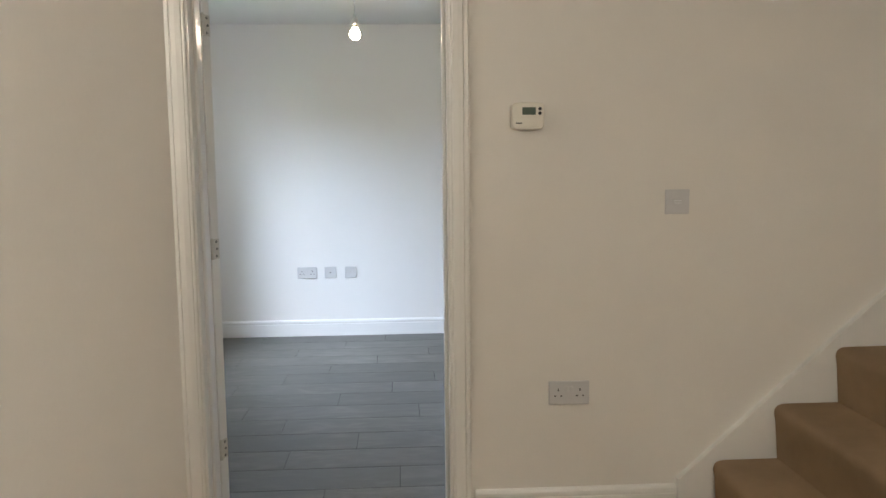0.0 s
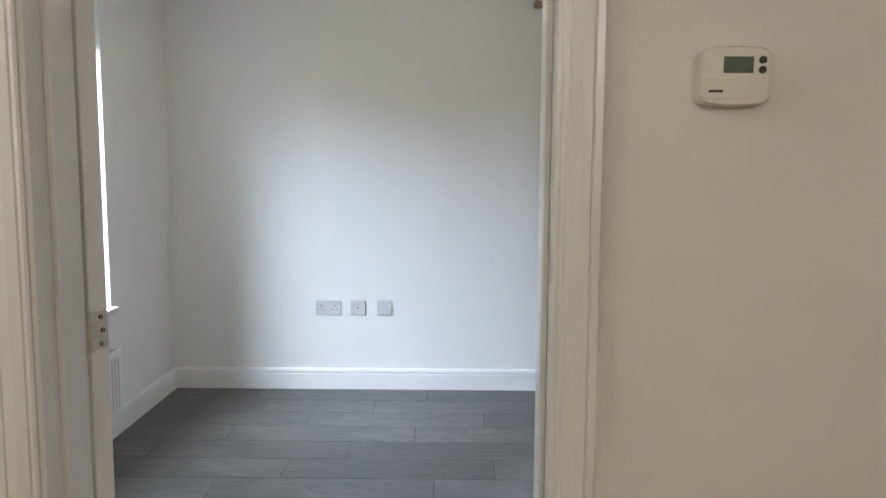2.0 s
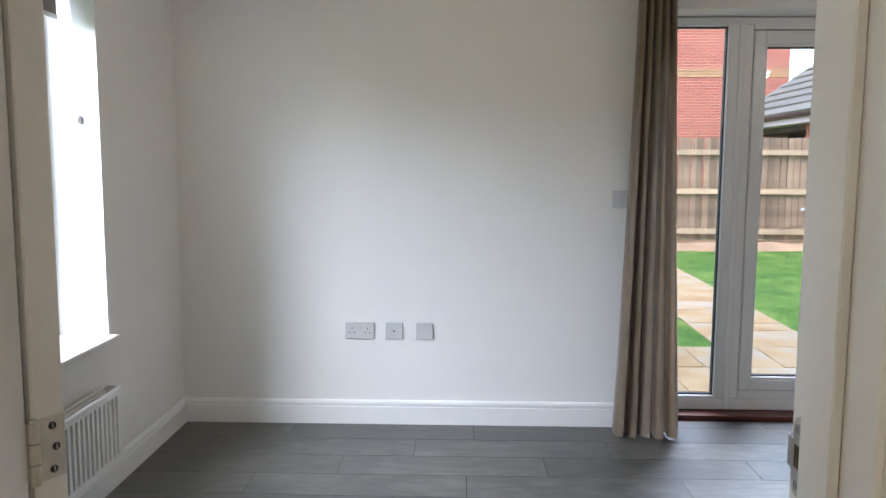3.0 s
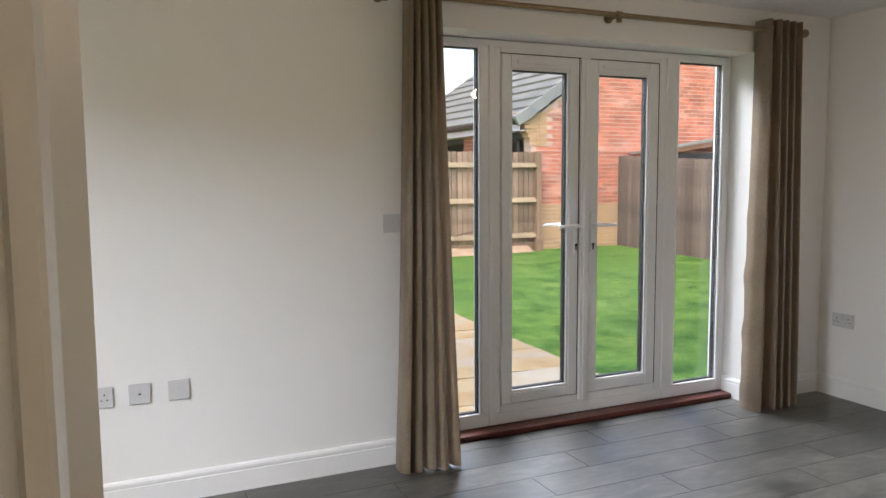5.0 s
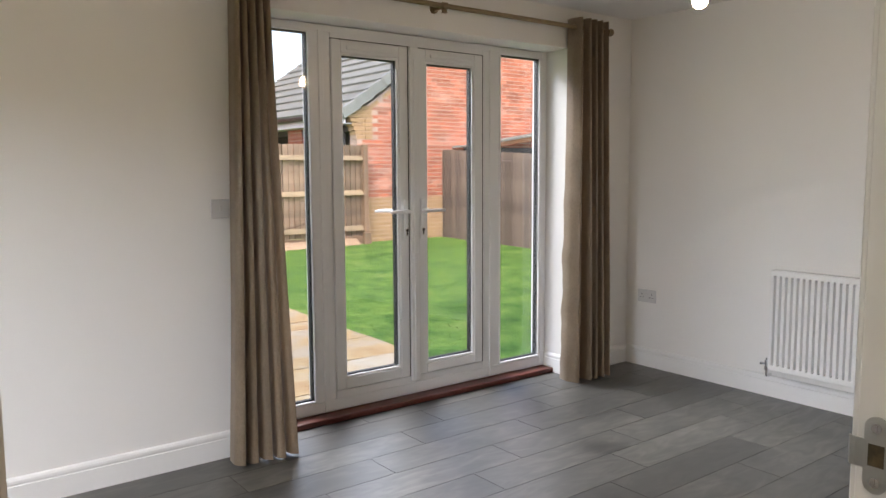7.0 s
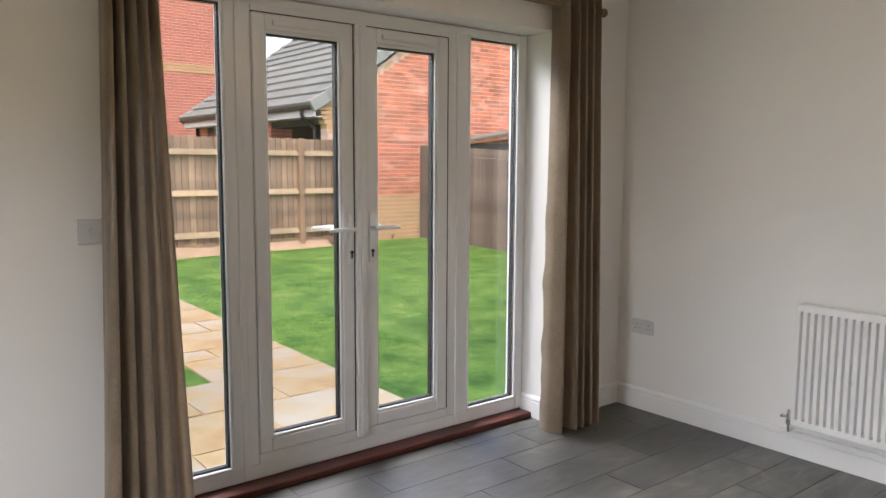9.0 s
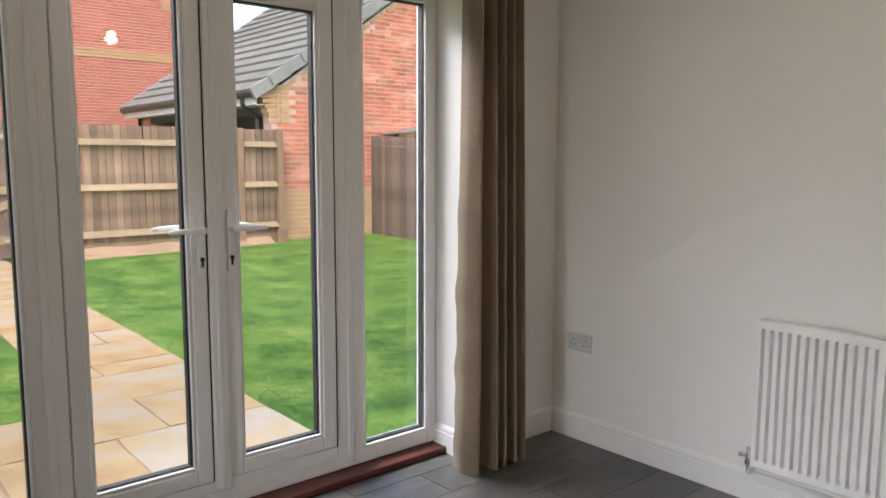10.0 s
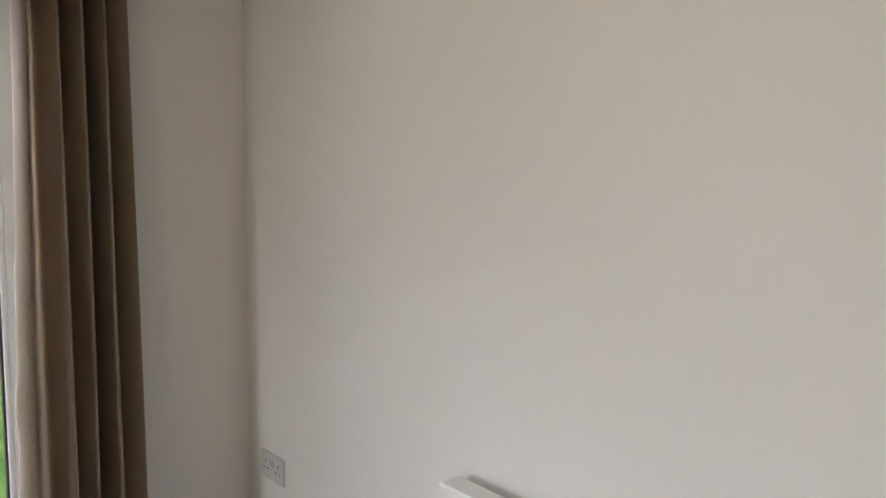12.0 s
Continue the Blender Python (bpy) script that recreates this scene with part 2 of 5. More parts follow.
def fabric_material():
    """Tan woven curtain cloth with a faint sheen."""
    m, t, b = nodes_of("tan_curtain_cloth")
    n1 = noise_node(t, 5, 4)
    wx = noise_node(t, 300, 2, 0.5, (1, 1, 0.25))
    r = ramp_node(t, [(0.3, (0.315, 0.235, 0.155)), (0.7, (0.395, 0.30, 0.205))])
    t.links.new(n1.outputs[0], r.inputs[0])
    mix = t.nodes.new("ShaderNodeMix")
    mix.data_type, mix.blend_type = "RGBA", "MULTIPLY"
    mix.inputs[0].default_value = 1.0
    g = ramp_node(t, [(0.35, (0.8, 0.8, 0.8)), (0.65, (1.05, 1.05, 1.05))])
    t.links.new(wx.outputs[0], g.inputs[0])
    t.links.new(r.outputs[0], mix.inputs[6])
    t.links.new(g.outputs[0], mix.inputs[7])
    t.links.new(mix.outputs[2], b.inputs["Base Color"])
    b.inputs["Roughness"].default_value = 0.36
    b.inputs["Sheen Weight"].default_value = 0.4
    b.inputs["Specular IOR Level"].default_value = 1.0
    bp = t.nodes.new("ShaderNodeBump")
    bp.inputs["Strength"].default_value, bp.inputs["Distance"].default_value = 0.12, 0.0006
    t.links.new(wx.outputs[0], bp.inputs["Height"])
    t.links.new(bp.outputs[0], b.inputs["Normal"])
    return m


def far_brick_material():
    """Red stretcher bond for a wall far off."""
    m, t, b = nodes_of("red_brick_far_wall")
    tc = t.nodes.new("ShaderNodeTexCoord")
    sep, com = t.nodes.new("ShaderNodeSeparateXYZ"), t.nodes.new("ShaderNodeCombineXYZ")
    addn = t.nodes.new("ShaderNodeMath")
    t.links.new(tc.outputs["Object"], sep.inputs[0])
    t.links.new(sep.outputs[0], addn.inputs[0])
    t.links.new(sep.outputs[1], addn.inputs[1])
    t.links.new(addn.outputs[0], com.inputs[0])
    t.links.new(sep.outputs[2], com.inputs[1])
    br = t.nodes.new("ShaderNodeTexBrick")
    br.inputs["Scale"].default_value = 1.0
    br.inputs["Brick Width"].default_value, br.inputs["Row Height"].default_value = 0.225, 0.075
    br.inputs["Mortar Size"].default_value, br.inputs["Bias"].default_value = 0.006, -0.2
    br.inputs["Color1"].default_value = (0.45, 0.13, 0.08, 1)
    br.inputs["Color2"].default_value = (0.31, 0.075, 0.05, 1)
    br.inputs["Mortar"].default_value = (0.52, 0.38, 0.32, 1)
    t.links.new(com.outputs[0], br.inputs["Vector"])
    t.links.new(br.outputs[0], b.inputs["Base Color"])
    b.inputs["Roughness"].default_value = 0.9
    bp = t.nodes.new("ShaderNodeBump")
    bp.inputs["Strength"].default_value, bp.inputs["Distance"].default_value = 0.5, 0.008
    bp.invert = True
    t.links.new(br.outputs["Fac"], bp.inputs["Height"])
    t.links.new(bp.outputs[0], b.inputs["Normal"])
    return m


def glass_material():
    m, t, b = nodes_of("clear_glazing")
    t.nodes.remove(b)
    tr, gl = t.nodes.new("ShaderNodeBsdfTransparent"), t.nodes.new("ShaderNodeBsdfGlossy")
    tr.inputs[0].default_value = (0.95, 0.96, 0.955, 1)
    gl.inputs["Roughness"].default_value = 0.0
    lw, mx = t.nodes.new("ShaderNodeLayerWeight"), t.nodes.new("ShaderNodeMixShader")
    pw, ad = t.nodes.new("ShaderNodeMath"), t.nodes.new("ShaderNodeMath")
    pw.operation, ad.operation = "POWER", "MULTIPLY_ADD"
    pw.inputs[1].default_value, ad.inputs[1].default_value, ad.inputs[2].default_value = 5.0, 0.9, 0.04
    lw.inputs[0].default_value = 0.5
    t.links.new(lw.outputs["Facing"], pw.inputs[0])
    t.links.new(pw.outputs[0], ad.inputs[0])
    t.links.new(ad.outputs[0], mx.inputs[0])
    t.links.new(tr.outputs[0], mx.inputs[1])
    t.links.new(gl.outputs[0], mx.inputs[2])
    t.links.new(mx.outputs[0], t.nodes["Material Output"].inputs[0])
    return m


def bulb_material(name, strength, color):
    m, t, b = nodes_of(name)
    b.inputs["Base Color"].default_value = (0.9, 0.88, 0.82, 1)
    b.inputs["Roughness"].default_value = 0.3
    b.inputs["Emission Color"].default_value = (*color, 1)
    b.inputs["Emission Strength"].default_value = strength
    return m


M["lawn"], M["tile"], M["slab"], M["fabric"] = lawn_material(), tile_material(), slab_material(), fabric_material()
M["far_brick"], M["glass"] = far_brick_material(), glass_material()
M["bulb"] = bulb_material("lit_bulb_glass", BULB, (1.0, 0.74, 0.46))
M["hall_bulb"] = bulb_material("lit_hall_bulb_glass", HALL_BULB, (1.0, 0.86, 0.66))
# glow of the added fill bulb at the hall's south end
M["hall_fill_bulb"] = bulb_material("lit_hall_fill_glass", HALL_FILL_BULB, (1.0, 0.86, 0.66))
M["grout"] = surface("dark_grout", (0.045, 0.045, 0.045), 0.9, 0.1, 10, 90, 0.1)


# ---------------------------------------------------------------- mesh helpers
BASE = {}


def box(bm, x0, x1, y0, y1, z0, z1, bevel=0.0, seg=1):
    b2 = bmesh.new()
    bmesh.ops.create_cube(b2, size=1.0)
    for v in b2.verts:
        v.co = Vector((x0 if v.co.x < 0 else x1, y0 if v.co.y < 0 else y1, z0 if v.co.z < 0 else z1))
    if bevel:
        bmesh.ops.bevel(b2, geom=b2.edges[:], offset=bevel, segments=seg, affect="EDGES", profile=0.5)
    me = bpy.data.meshes.new("tmp")
    b2.to_mesh(me)
    b2.free()
    bm.from_mesh(me)
    bpy.data.meshes.remove(me)
    return bm


def rod(bm, a, b, r, seg=16, r2=None, caps=True):
    a, b = Vector(a), Vector(b)
    d = b - a
    m = Matrix.Translation((a + b) / 2) @ d.to_track_quat("Z", "Y").to_matrix().to_4x4()
    bmesh.ops.create_cone(bm, cap_ends=caps, segments=seg, radius1=r, radius2=r if r2 is None else r2, depth=d.length, matrix=m)
    return bm


def ball(bm, c, r, squash=(1, 1, 1), u=16, v=10):
    bmesh.ops.create_uvsphere(bm, u_segments=u, v_segments=v, radius=r, matrix=Matrix.Translation(c) @ Matrix.Diagonal((*squash, 1)))
    return bm


def sweep(bm, profile, path):
    """A closed profile of (side, up) pairs carried along straight runs; path: list of (origin, side, up) frames."""
    rings = []
    for o, s, u in path:
        rings.append([bm.verts.new(Vector(o) + Vector(s) * p + Vector(u) * q) for p, q in profile])
    n = len(profile)
    for r0, r1 in zip(rings, rings[1:]):
        for i in range(n):
            bm.faces.new((r0[i], r0[(i + 1) % n], r1[(i + 1) % n], r1[i]))
    bm.faces.new(rings[0][::-1])
    bm.faces.new(rings[-1])
    bmesh.ops.recalc_face_normals(bm, faces=bm.faces[:])
    return bm


def lathe(bm, profile, centre, seg=20):
    """Turns (radius, height) pairs round a vertical axis."""
    rings = []
    for r, h in profile:
        rings.append([bm.verts.new((centre[0] + r * math.cos(a), centre[1] + r * math.sin(a), centre[2] + h))
                      for a in (2 * math.pi * k / seg for k in range(seg))])
    for r0, r1 in zip(rings, rings[1:]):
        for i in range(seg):
            bm.faces.new((r0[i], r0[(i + 1) % seg], r1[(i + 1) % seg], r1[i]))
    bm.faces.new(rings[0][::-1])
    bm.faces.new(rings[-1])
    bmesh.ops.recalc_face_normals(bm, faces=bm.faces[:])
    return bm


def smooth(me, angle=40):
    for p in me.polygons:
        p.use_smooth = True
    me.set_sharp_from_angle(angle=radians(angle))


def thing(name, base, label, category, group="", kind=""):
    ob = new(name)
    ob.location = base
    BASE[ob.name] = Vector(base)
    return tagged(ob, label, category, group, kind)


def part(name, bm, material, parent, label="", soft=False):
    base = BASE[parent.name]
    me = bpy.data.meshes.new(name)
    bm.transform(Matrix.Translation(-base))
    bm.to_mesh(me)
    bm.free()
    me.materials.append(material)
    if soft:
        smooth(me)
    ob = new(name, me)
    ob.parent = parent
    BASE[ob.name] = base
    return tagged(ob, label) if label else ob


def solid(name, bm, material, label, category, kind="structure", soft=False, group=""):
    me = bpy.data.meshes.new(name)
    bm.to_mesh(me)
    bm.free()
    me.materials.append(material)
    if soft:
        smooth(me)
    ob = new(name, me)
    BASE[ob.name] = Vector((0, 0, 0))
    return tagged(ob, label, category, group, kind)


def piece(name, me, parent, m):
    """A piece that shares its mesh with others like it."""
    ob = new(name, me)
    ob.parent = parent
    ob.matrix_basis = m
    return ob


def B(*a, **k):
    return box(bmesh.new(), *a, **k)


# ---------------------------------------------------------------- the room's shell
RX, RY = 5.09, -2.970           # east wall, south wall (room faces); the north-west corner is the origin
HY = -3.13                      # hall face of the wall between
CEIL = 2.32
FX0, FX1, FTOP = 2.385, 4.49, 2.08      # opening of the french doors
WY0, WY1, WZ0, WZ1 = -2.0, -0.80, 0.63, 2.1     # west window
DX0, DX1, DTOP = 0.912, 1.821, 2.04     # doorway, with its lining

bm = bmesh.new()
box(bm, -0.30, FX0, 0, 0.29, -0.15, CEIL + 0.2)
box(bm, FX1, RX + 0.30, 0, 0.29, -0.15, CEIL + 0.2)
box(bm, FX0, FX1, 0, 0.29, FTOP, CEIL + 0.2)
box(bm, FX0, FX1, 0.0, 0.29, -0.15, -0.012)
solid("wall_north", bm, M["wall"], "white painted plaster wall with the glazed garden doors", "wall")
bm = bmesh.new()
box(bm, -0.30, 0, WY1, 0, -0.15, CEIL + 0.2)
box(bm, -0.30, 0, RY, WY0, -0.15, CEIL + 0.2)
box(bm, -0.30, 0, WY0, WY1, -0.15, WZ0 - 0.022)
box(bm, -0.30, 0, WY0, WY1, WZ1, CEIL + 0.2)
solid("wall_west", bm, M["wall"], "white painted plaster wall with a deep window reveal", "wall")
solid("wall_east", B(RX, RX + 0.30, RY, 0, -0.15, CEIL + 0.2), M["wall"], "plain white painted plaster wall", "wall")
bm = bmesh.new()
my = (RY + HY) / 2
box(bm, -1.6, DX0, my, RY, -0.15, CEIL + 0.2)
box(bm, DX1, 6.2, my, RY, -0.15, CEIL + 0.2)
box(bm, DX0, DX1, my, RY, DTOP, CEIL + 0.2)
solid("wall_south", bm, M["wall"], "white painted partition wall with the doorway", "wall")
bm = bmesh.new()
box(bm, -1.6, DX0, HY, my - 0.001, -0.15, 4.8)
box(bm, DX1, 6.2, HY, my - 0.001, -0.15, 4.8)
box(bm, DX0, DX1, HY, my - 0.001, DTOP, 4.8)
solid("wall_hall", bm, M["hall_wall"], "warm white painted hallway wall beside the stairs", "wall")
solid("ceiling", B(0, RX, RY, 0, CEIL, CEIL + 0.15), M["ceiling"], "flat matt white plaster ceiling", "ceiling")

# hallway shell
bm = bmesh.new()
box(bm, -1.6, 1.30, -4.85, -4.61, -0.15, CEIL)
box(bm, 1.10, 1.30, -8.2, -4.85, -0.15, CEIL)
solid("wall_hall_west", bm, M["hall_wall"], "warm white painted hallway wall corner", "wall")
solid("wall_hall_end", B(-1.8, -1.6, -4.85, HY, -0.15, CEIL + 0.1), M["hall_wall"], "warm white painted wall closing the hallway", "wall")
solid("wall_hall_south", B(1.11, 6.2, -8.4, -8.2, -0.15, CEIL + 0.1), M["hall_wall"], "warm white painted wall closing the hallway", "wall")
bm = bmesh.new()
box(bm, 6.2, 6.4, -8.2, HY, -0.15, 4.8)
solid("wall_hall_east", bm, M["hall_wall"], "warm white painted wall closing the stairs", "wall")
bm = bmesh.new()
box(bm, -1.6, 2.95, -8.2, HY, CEIL, CEIL + 0.12)
box(bm, 2.95, 6.2, -8.2, -4.12, CEIL, CEIL + 0.12)
box(bm, 2.95, 6.2, -4.12, HY, 4.7, 4.8)
box(bm, 2.85, 2.95, -4.12, HY, CEIL + 0.12, 4.7)
box(bm, 2.95, 6.2, -4.22, -4.12, CEIL + 0.12, 4.7)
solid("ceiling_hall", bm, M["ceiling"], "flat white hallway ceiling with the stairwell", "ceiling")

# floors
floor = solid("floor", B(-0.02, RX + 0.02, HY, 0.2, -0.06, -0.0025), M["grout"], "charcoal grey wood-look floor tiles", "floor")
solid("floor_hall", B(-1.6, 6.2, -8.2, HY, -0.06, -0.001), M["carpet"], "beige carpeted hallway floor", "floor")


def skirting(name, runs, material, h=0.124, label="white painted skirting board with a grooved top"):
    """runs: (x0, y0, x1, y1, nx, ny): the foot of the wall and the way into the room."""
    for i, (x0, y0, x1, y1, nx, ny) in enumerate(runs):
        prof = [(0, 0), (0.016, 0), (0.016, h - 0.034), (0.013, h - 0.031), (0.013, h - 0.027), (0.016, h - 0.024), (0.0155, h - 0.012),
                (0.011, h - 0.004), (0.005, h), (0, h)]
        bm = bmesh.new()
        sweep(bm, prof, [((x0, y0, 0), (nx, ny, 0), (0, 0, 1)), ((x1, y1, 0), (nx, ny, 0), (0, 0, 1))])
        solid(name, bm, material, label, "skirting")


skirting("baseboard", [(0.0, 0, FX0, 0, 0, -1), (FX1, 0, RX, 0, 0, -1), (0, RY, 0, -0.016, 1, 0), (RX, RY, RX, -0.016, -1, 0),
                       (DX1 + 0.07, RY, RX - 0.016, RY, 0, 1), (0.016, RY, DX0 - 0.07, RY, 0, 1),
                       (FX1, 0.0, FX1, 0.188, -1, 0), (FX0, 0.0, FX0, 0.188, 1, 0)], M["satin"])
skirting("baseboard_hall", [(DX1 + 0.062, HY, 2.616, HY, 0, -1), (-1.6, HY, DX0 - 0.062, HY, 0, -1)], M["gloss"], 0.125)

# doorway: lining, stops and architraves
LX0, LX1 = 0.940, 1.793
door_frame = thing("door_frame", (LX0, HY, 0), "white gloss painted door lining with moulded architraves", "door frame", kind="structure")
part("lining_side", B(DX0, LX0, HY - 0.002, RY + 0.002, 0, DTOP - 0.03, bevel=0.0015), M["gloss"], door_frame)
part("lining_side", B(LX1, DX1, HY - 0.002, RY + 0.002, 0, DTOP - 0.03, bevel=0.0015), M["gloss"], door_frame)
part("lining_head", B(DX0, DX1, HY - 0.002, RY + 0.002, DTOP - 0.03, DTOP, bevel=0.0015), M["gloss"], door_frame)
SY0, SY1 = -3.076, -3.012
part("door_stop", B(LX0, LX0 + 0.011, SY0, SY1, 0, DTOP - 0.03, bevel=0.002), M["gloss"], door_frame)
part("door_stop", B(LX1 - 0.012, LX1, SY0, SY1, 0, DTOP - 0.03, bevel=0.002), M["gloss"], door_frame)
part("door_stop", B(LX0 + 0.011, LX1 - 0.012, SY0, SY1, DTOP - 0.042, DTOP - 0.03, bevel=0.002), M["gloss"], door_frame)
ARCH = [(0, 0), (0, 0.009), (0.004, 0.012), (0.010, 0.012), (0.013, 0.015), (0.030, 0.019), (0.046, 0.020), (0.049, 0.016), (0.052, 0.020),
        (0.063, 0.020), (0.066, 0.016), (0.066, 0)]
for wy, ny in ((HY, -1), (RY, 1)):
    for x, sx in ((LX0 - 0.008, -1), (LX1 + 0.008, 1)):
        bm = bmesh.new()
        sweep(bm, ARCH, [((x, wy, 0), (sx, 0, 0), (0, ny, 0)), ((x, wy, DTOP - 0.022), (sx, 0, 0), (0, ny, 0))])
        part("architrave", bm, M["gloss"], door_frame)
    bm = bmesh.new()
    sweep(bm, ARCH, [((LX0 - 0.074, wy, DTOP - 0.022), (0, 0, 1), (0, ny, 0)), ((LX1 + 0.074, wy, DTOP - 0.022), (0, 0, 1), (0, ny, 0))])
    part("architrave", bm, M["gloss"], door_frame)


def strike_plate(x, y, z):
    """Steel latch keep on the lining, with its curved lip towards the room."""
    ob = thing("strike_plate", (x, y, z), "brushed steel latch keep screwed to the door lining", "strike plate")
    outline = [(0.013 * math.cos(a), 0.031 + 0.013 * math.sin(a)) for a in (math.pi * k / 10 for k in range(11))]
    outline += [(-u, -w) for u, w in outline]
    bm = bmesh.new()
    sweep(bm, outline, [((x, y, z), (0, 1, 0), (0, 0, 1)), ((x - 0.0022, y, z), (0, 1, 0), (0, 0, 1))])
    part("plate", bm, M["steel"], ob)
    bm = bmesh.new()
    sweep(bm, [(0.008, 0.0), (0.008, -0.0022), (0.022, -0.0026), (0.028, -0.0012), (0.031, 0.0025), (0.029, 0.003), (0.026, 0.0006), (0.020, -0.0004)],
          [((x, y, z - 0.0165), (0, 1, 0), (1, 0, 0)), ((x, y, z + 0.0165), (0, 1, 0), (1, 0, 0))])
    part("lip", bm, M["steel"], ob, "curved steel lip")
    part("mortice", B(x - 0.0030, x - 0.0012, y - 0.009, y + 0.008, z - 0.0125, z + 0.0125), M["bare_timber"], ob, "latch hole showing bare timber")
    for dz in (-0.031, 0.031):
        bm = bmesh.new()
        rod(bm, (x - 0.0036, y, z + dz), (x - 0.0015, y, z + dz), 0.0055, 14)
        box(bm, x - 0.0040, x - 0.0030, y - 0.0008, y + 0.0008, z + dz - 0.004, z + dz + 0.004)
        part("screw", bm, M["chrome"], ob)


strike_plate(LX1, -2.990, 1.010)


DOOR = Matrix.Translation((LX0 + 0.004, RY + 0.008, 0.0)) @ pose(0, 0, 0, 0, 0, 152)


def butt_hinge(x, y, z):
    """Steel butt hinge with old paint on it: knuckle, a leaf on the lining, a leaf on the door's edge, and screws."""
    ob = thing("butt_hinge", (x, y, z), "paint-splashed steel butt hinge on the door edge", "hinge", "door hinges")
    bm = bmesh.new()
    for k in range(3):
        rod(bm, (x + 0.007, y, z - 0.037 + k * 0.025), (x + 0.007, y, z - 0.0135 + k * 0.025), 0.0066, 14)
    rod(bm, (x + 0.007, y, z + 0.0365), (x + 0.007, y, z + 0.040), 0.0045, 10)
    part("knuckle", bm, M["hinge"], ob)
    part("leaf", B(x + 0.0002, x + 0.0018, y - 0.034, y - 0.004, z - 0.037, z + 0.037, bevel=0.0006), M["gloss"], ob, "leaf painted over in white")
    bm = B(-0.0020, 0.0002, -0.038, -0.002, z - 0.037, z + 0.037, bevel=0.0006)
    bm.transform(DOOR)
    part("leaf", bm, M["hinge"], ob)
    for dz, dy in ((-0.026, -0.022), (0, -0.026), (0.026, -0.022)):
        bm = bmesh.new()
        rod(bm, (-0.0032, dy, z + dz), (-0.0012, dy, z + dz), 0.0046, 12)
        bm.transform(DOOR)
        screw = part("screw", bm, M["dark"], ob)
        bm = B(-0.0038, -0.0030, dy - 0.0008, dy + 0.0008, z + dz - 0.003, z + dz + 0.003)
        bm.transform(DOOR)
        part("slot", bm, M["steel"], screw)


def panel_door(w=0.832, h=2.0, th=0.04):
    """White moulded internal door, swung open on its hinges."""
    ob = thing("door_1", (0, 0, 0), "white painted panelled internal door standing wide open", "door", kind="structure")
    bm = bmesh.new()
    for x0, x1 in ((0, 0.11), (w - 0.11, w)):
        box(bm, x0, x1, -th, 0, 0.008, h, bevel=0.002)
    for z0, z1 in ((0.008, 0.22), (0.92, 1.08), (h - 0.12, h)):
        box(bm, 0.11, w - 0.11, -th, 0, z0, z1)
    part("door_frame_rails", bm, M["gloss"], ob)
    for z0, z1 in ((0.22, 0.92), (1.08, h - 0.12)):
        part("door_panel", B(0.11, w - 0.11, -th + 0.008, -0.008, z0, z1, bevel=0.004), M["gloss"], ob)
    bm = bmesh.new()
    for s in (0.012, -th - 0.012):
        rod(bm, (w - 0.06, s, 1.0), (w - 0.06, -th / 2, 1.0), 0.024, 18)
        rod(bm, (w - 0.06, s * 2.2 + (th * 1.2 if s < 0 else 0), 1.0), (w - 0.17, s * 2.2 + (th * 1.2 if s < 0 else 0), 1.0), 0.009, 12)
    part("door_handle", bm, M["chrome"], ob, "chrome lever handle")
    ob.matrix_basis = DOOR
    return ob


panel_door()
for hz in (0.25, 1.005, 1.80):
    butt_hinge(LX0, RY + 0.004, hz - 0.013)


# ---------------------------------------------------------------- french doors
def ring(bm, x0, x1, z0, z1, w, y0, y1, bevel=0.004, wb=None, wt=None):
    """A rectangular frame with mitred-looking bars."""
    wb, wt = wb or w, wt or w
    box(bm, x0, x0 + w, y0, y1, z0, z1, bevel)
    box(bm, x1 - w, x1, y0, y1, z0, z1, bevel)
    box(bm, x0 + w - 0.001, x1 - w + 0.001, y0 + 0.0004, y1 - 0.0004, z0, z0 + wb, bevel)
    box(bm, x0 + w - 0.001, x1 - w + 0.001, y0 + 0.0004, y1 - 0.0004, z1 - wt, z1, bevel)
    return bm


def pane(parent, x0, x1, y, z0, z1):
    ob = part("pane", B(x0 - 0.008, x1 + 0.008, y - 0.002, y + 0.002, z0 - 0.008, z1 + 0.008), M["glass"], parent, "clear glass")
    ob.visible_shadow = False
    bm = bmesh.new()
    ring(bm, x0 - 0.0005, x1 + 0.0005, z0 - 0.0005, z1 + 0.0005, 0.006, y + 0.003, y + 0.030, 0.0)
    part("spacer", bm, M["gasket"], parent, "black edge spacer of the double glazing")
    bm = bmesh.new()
    ring(bm, x0 - 0.0005, x1 + 0.0005, z0 - 0.0005, z1 + 0.0005, 0.003, y - 0.006, y - 0.0022, 0.0)
    part("gasket", bm, M["gasket"], parent, "black rubber gasket")


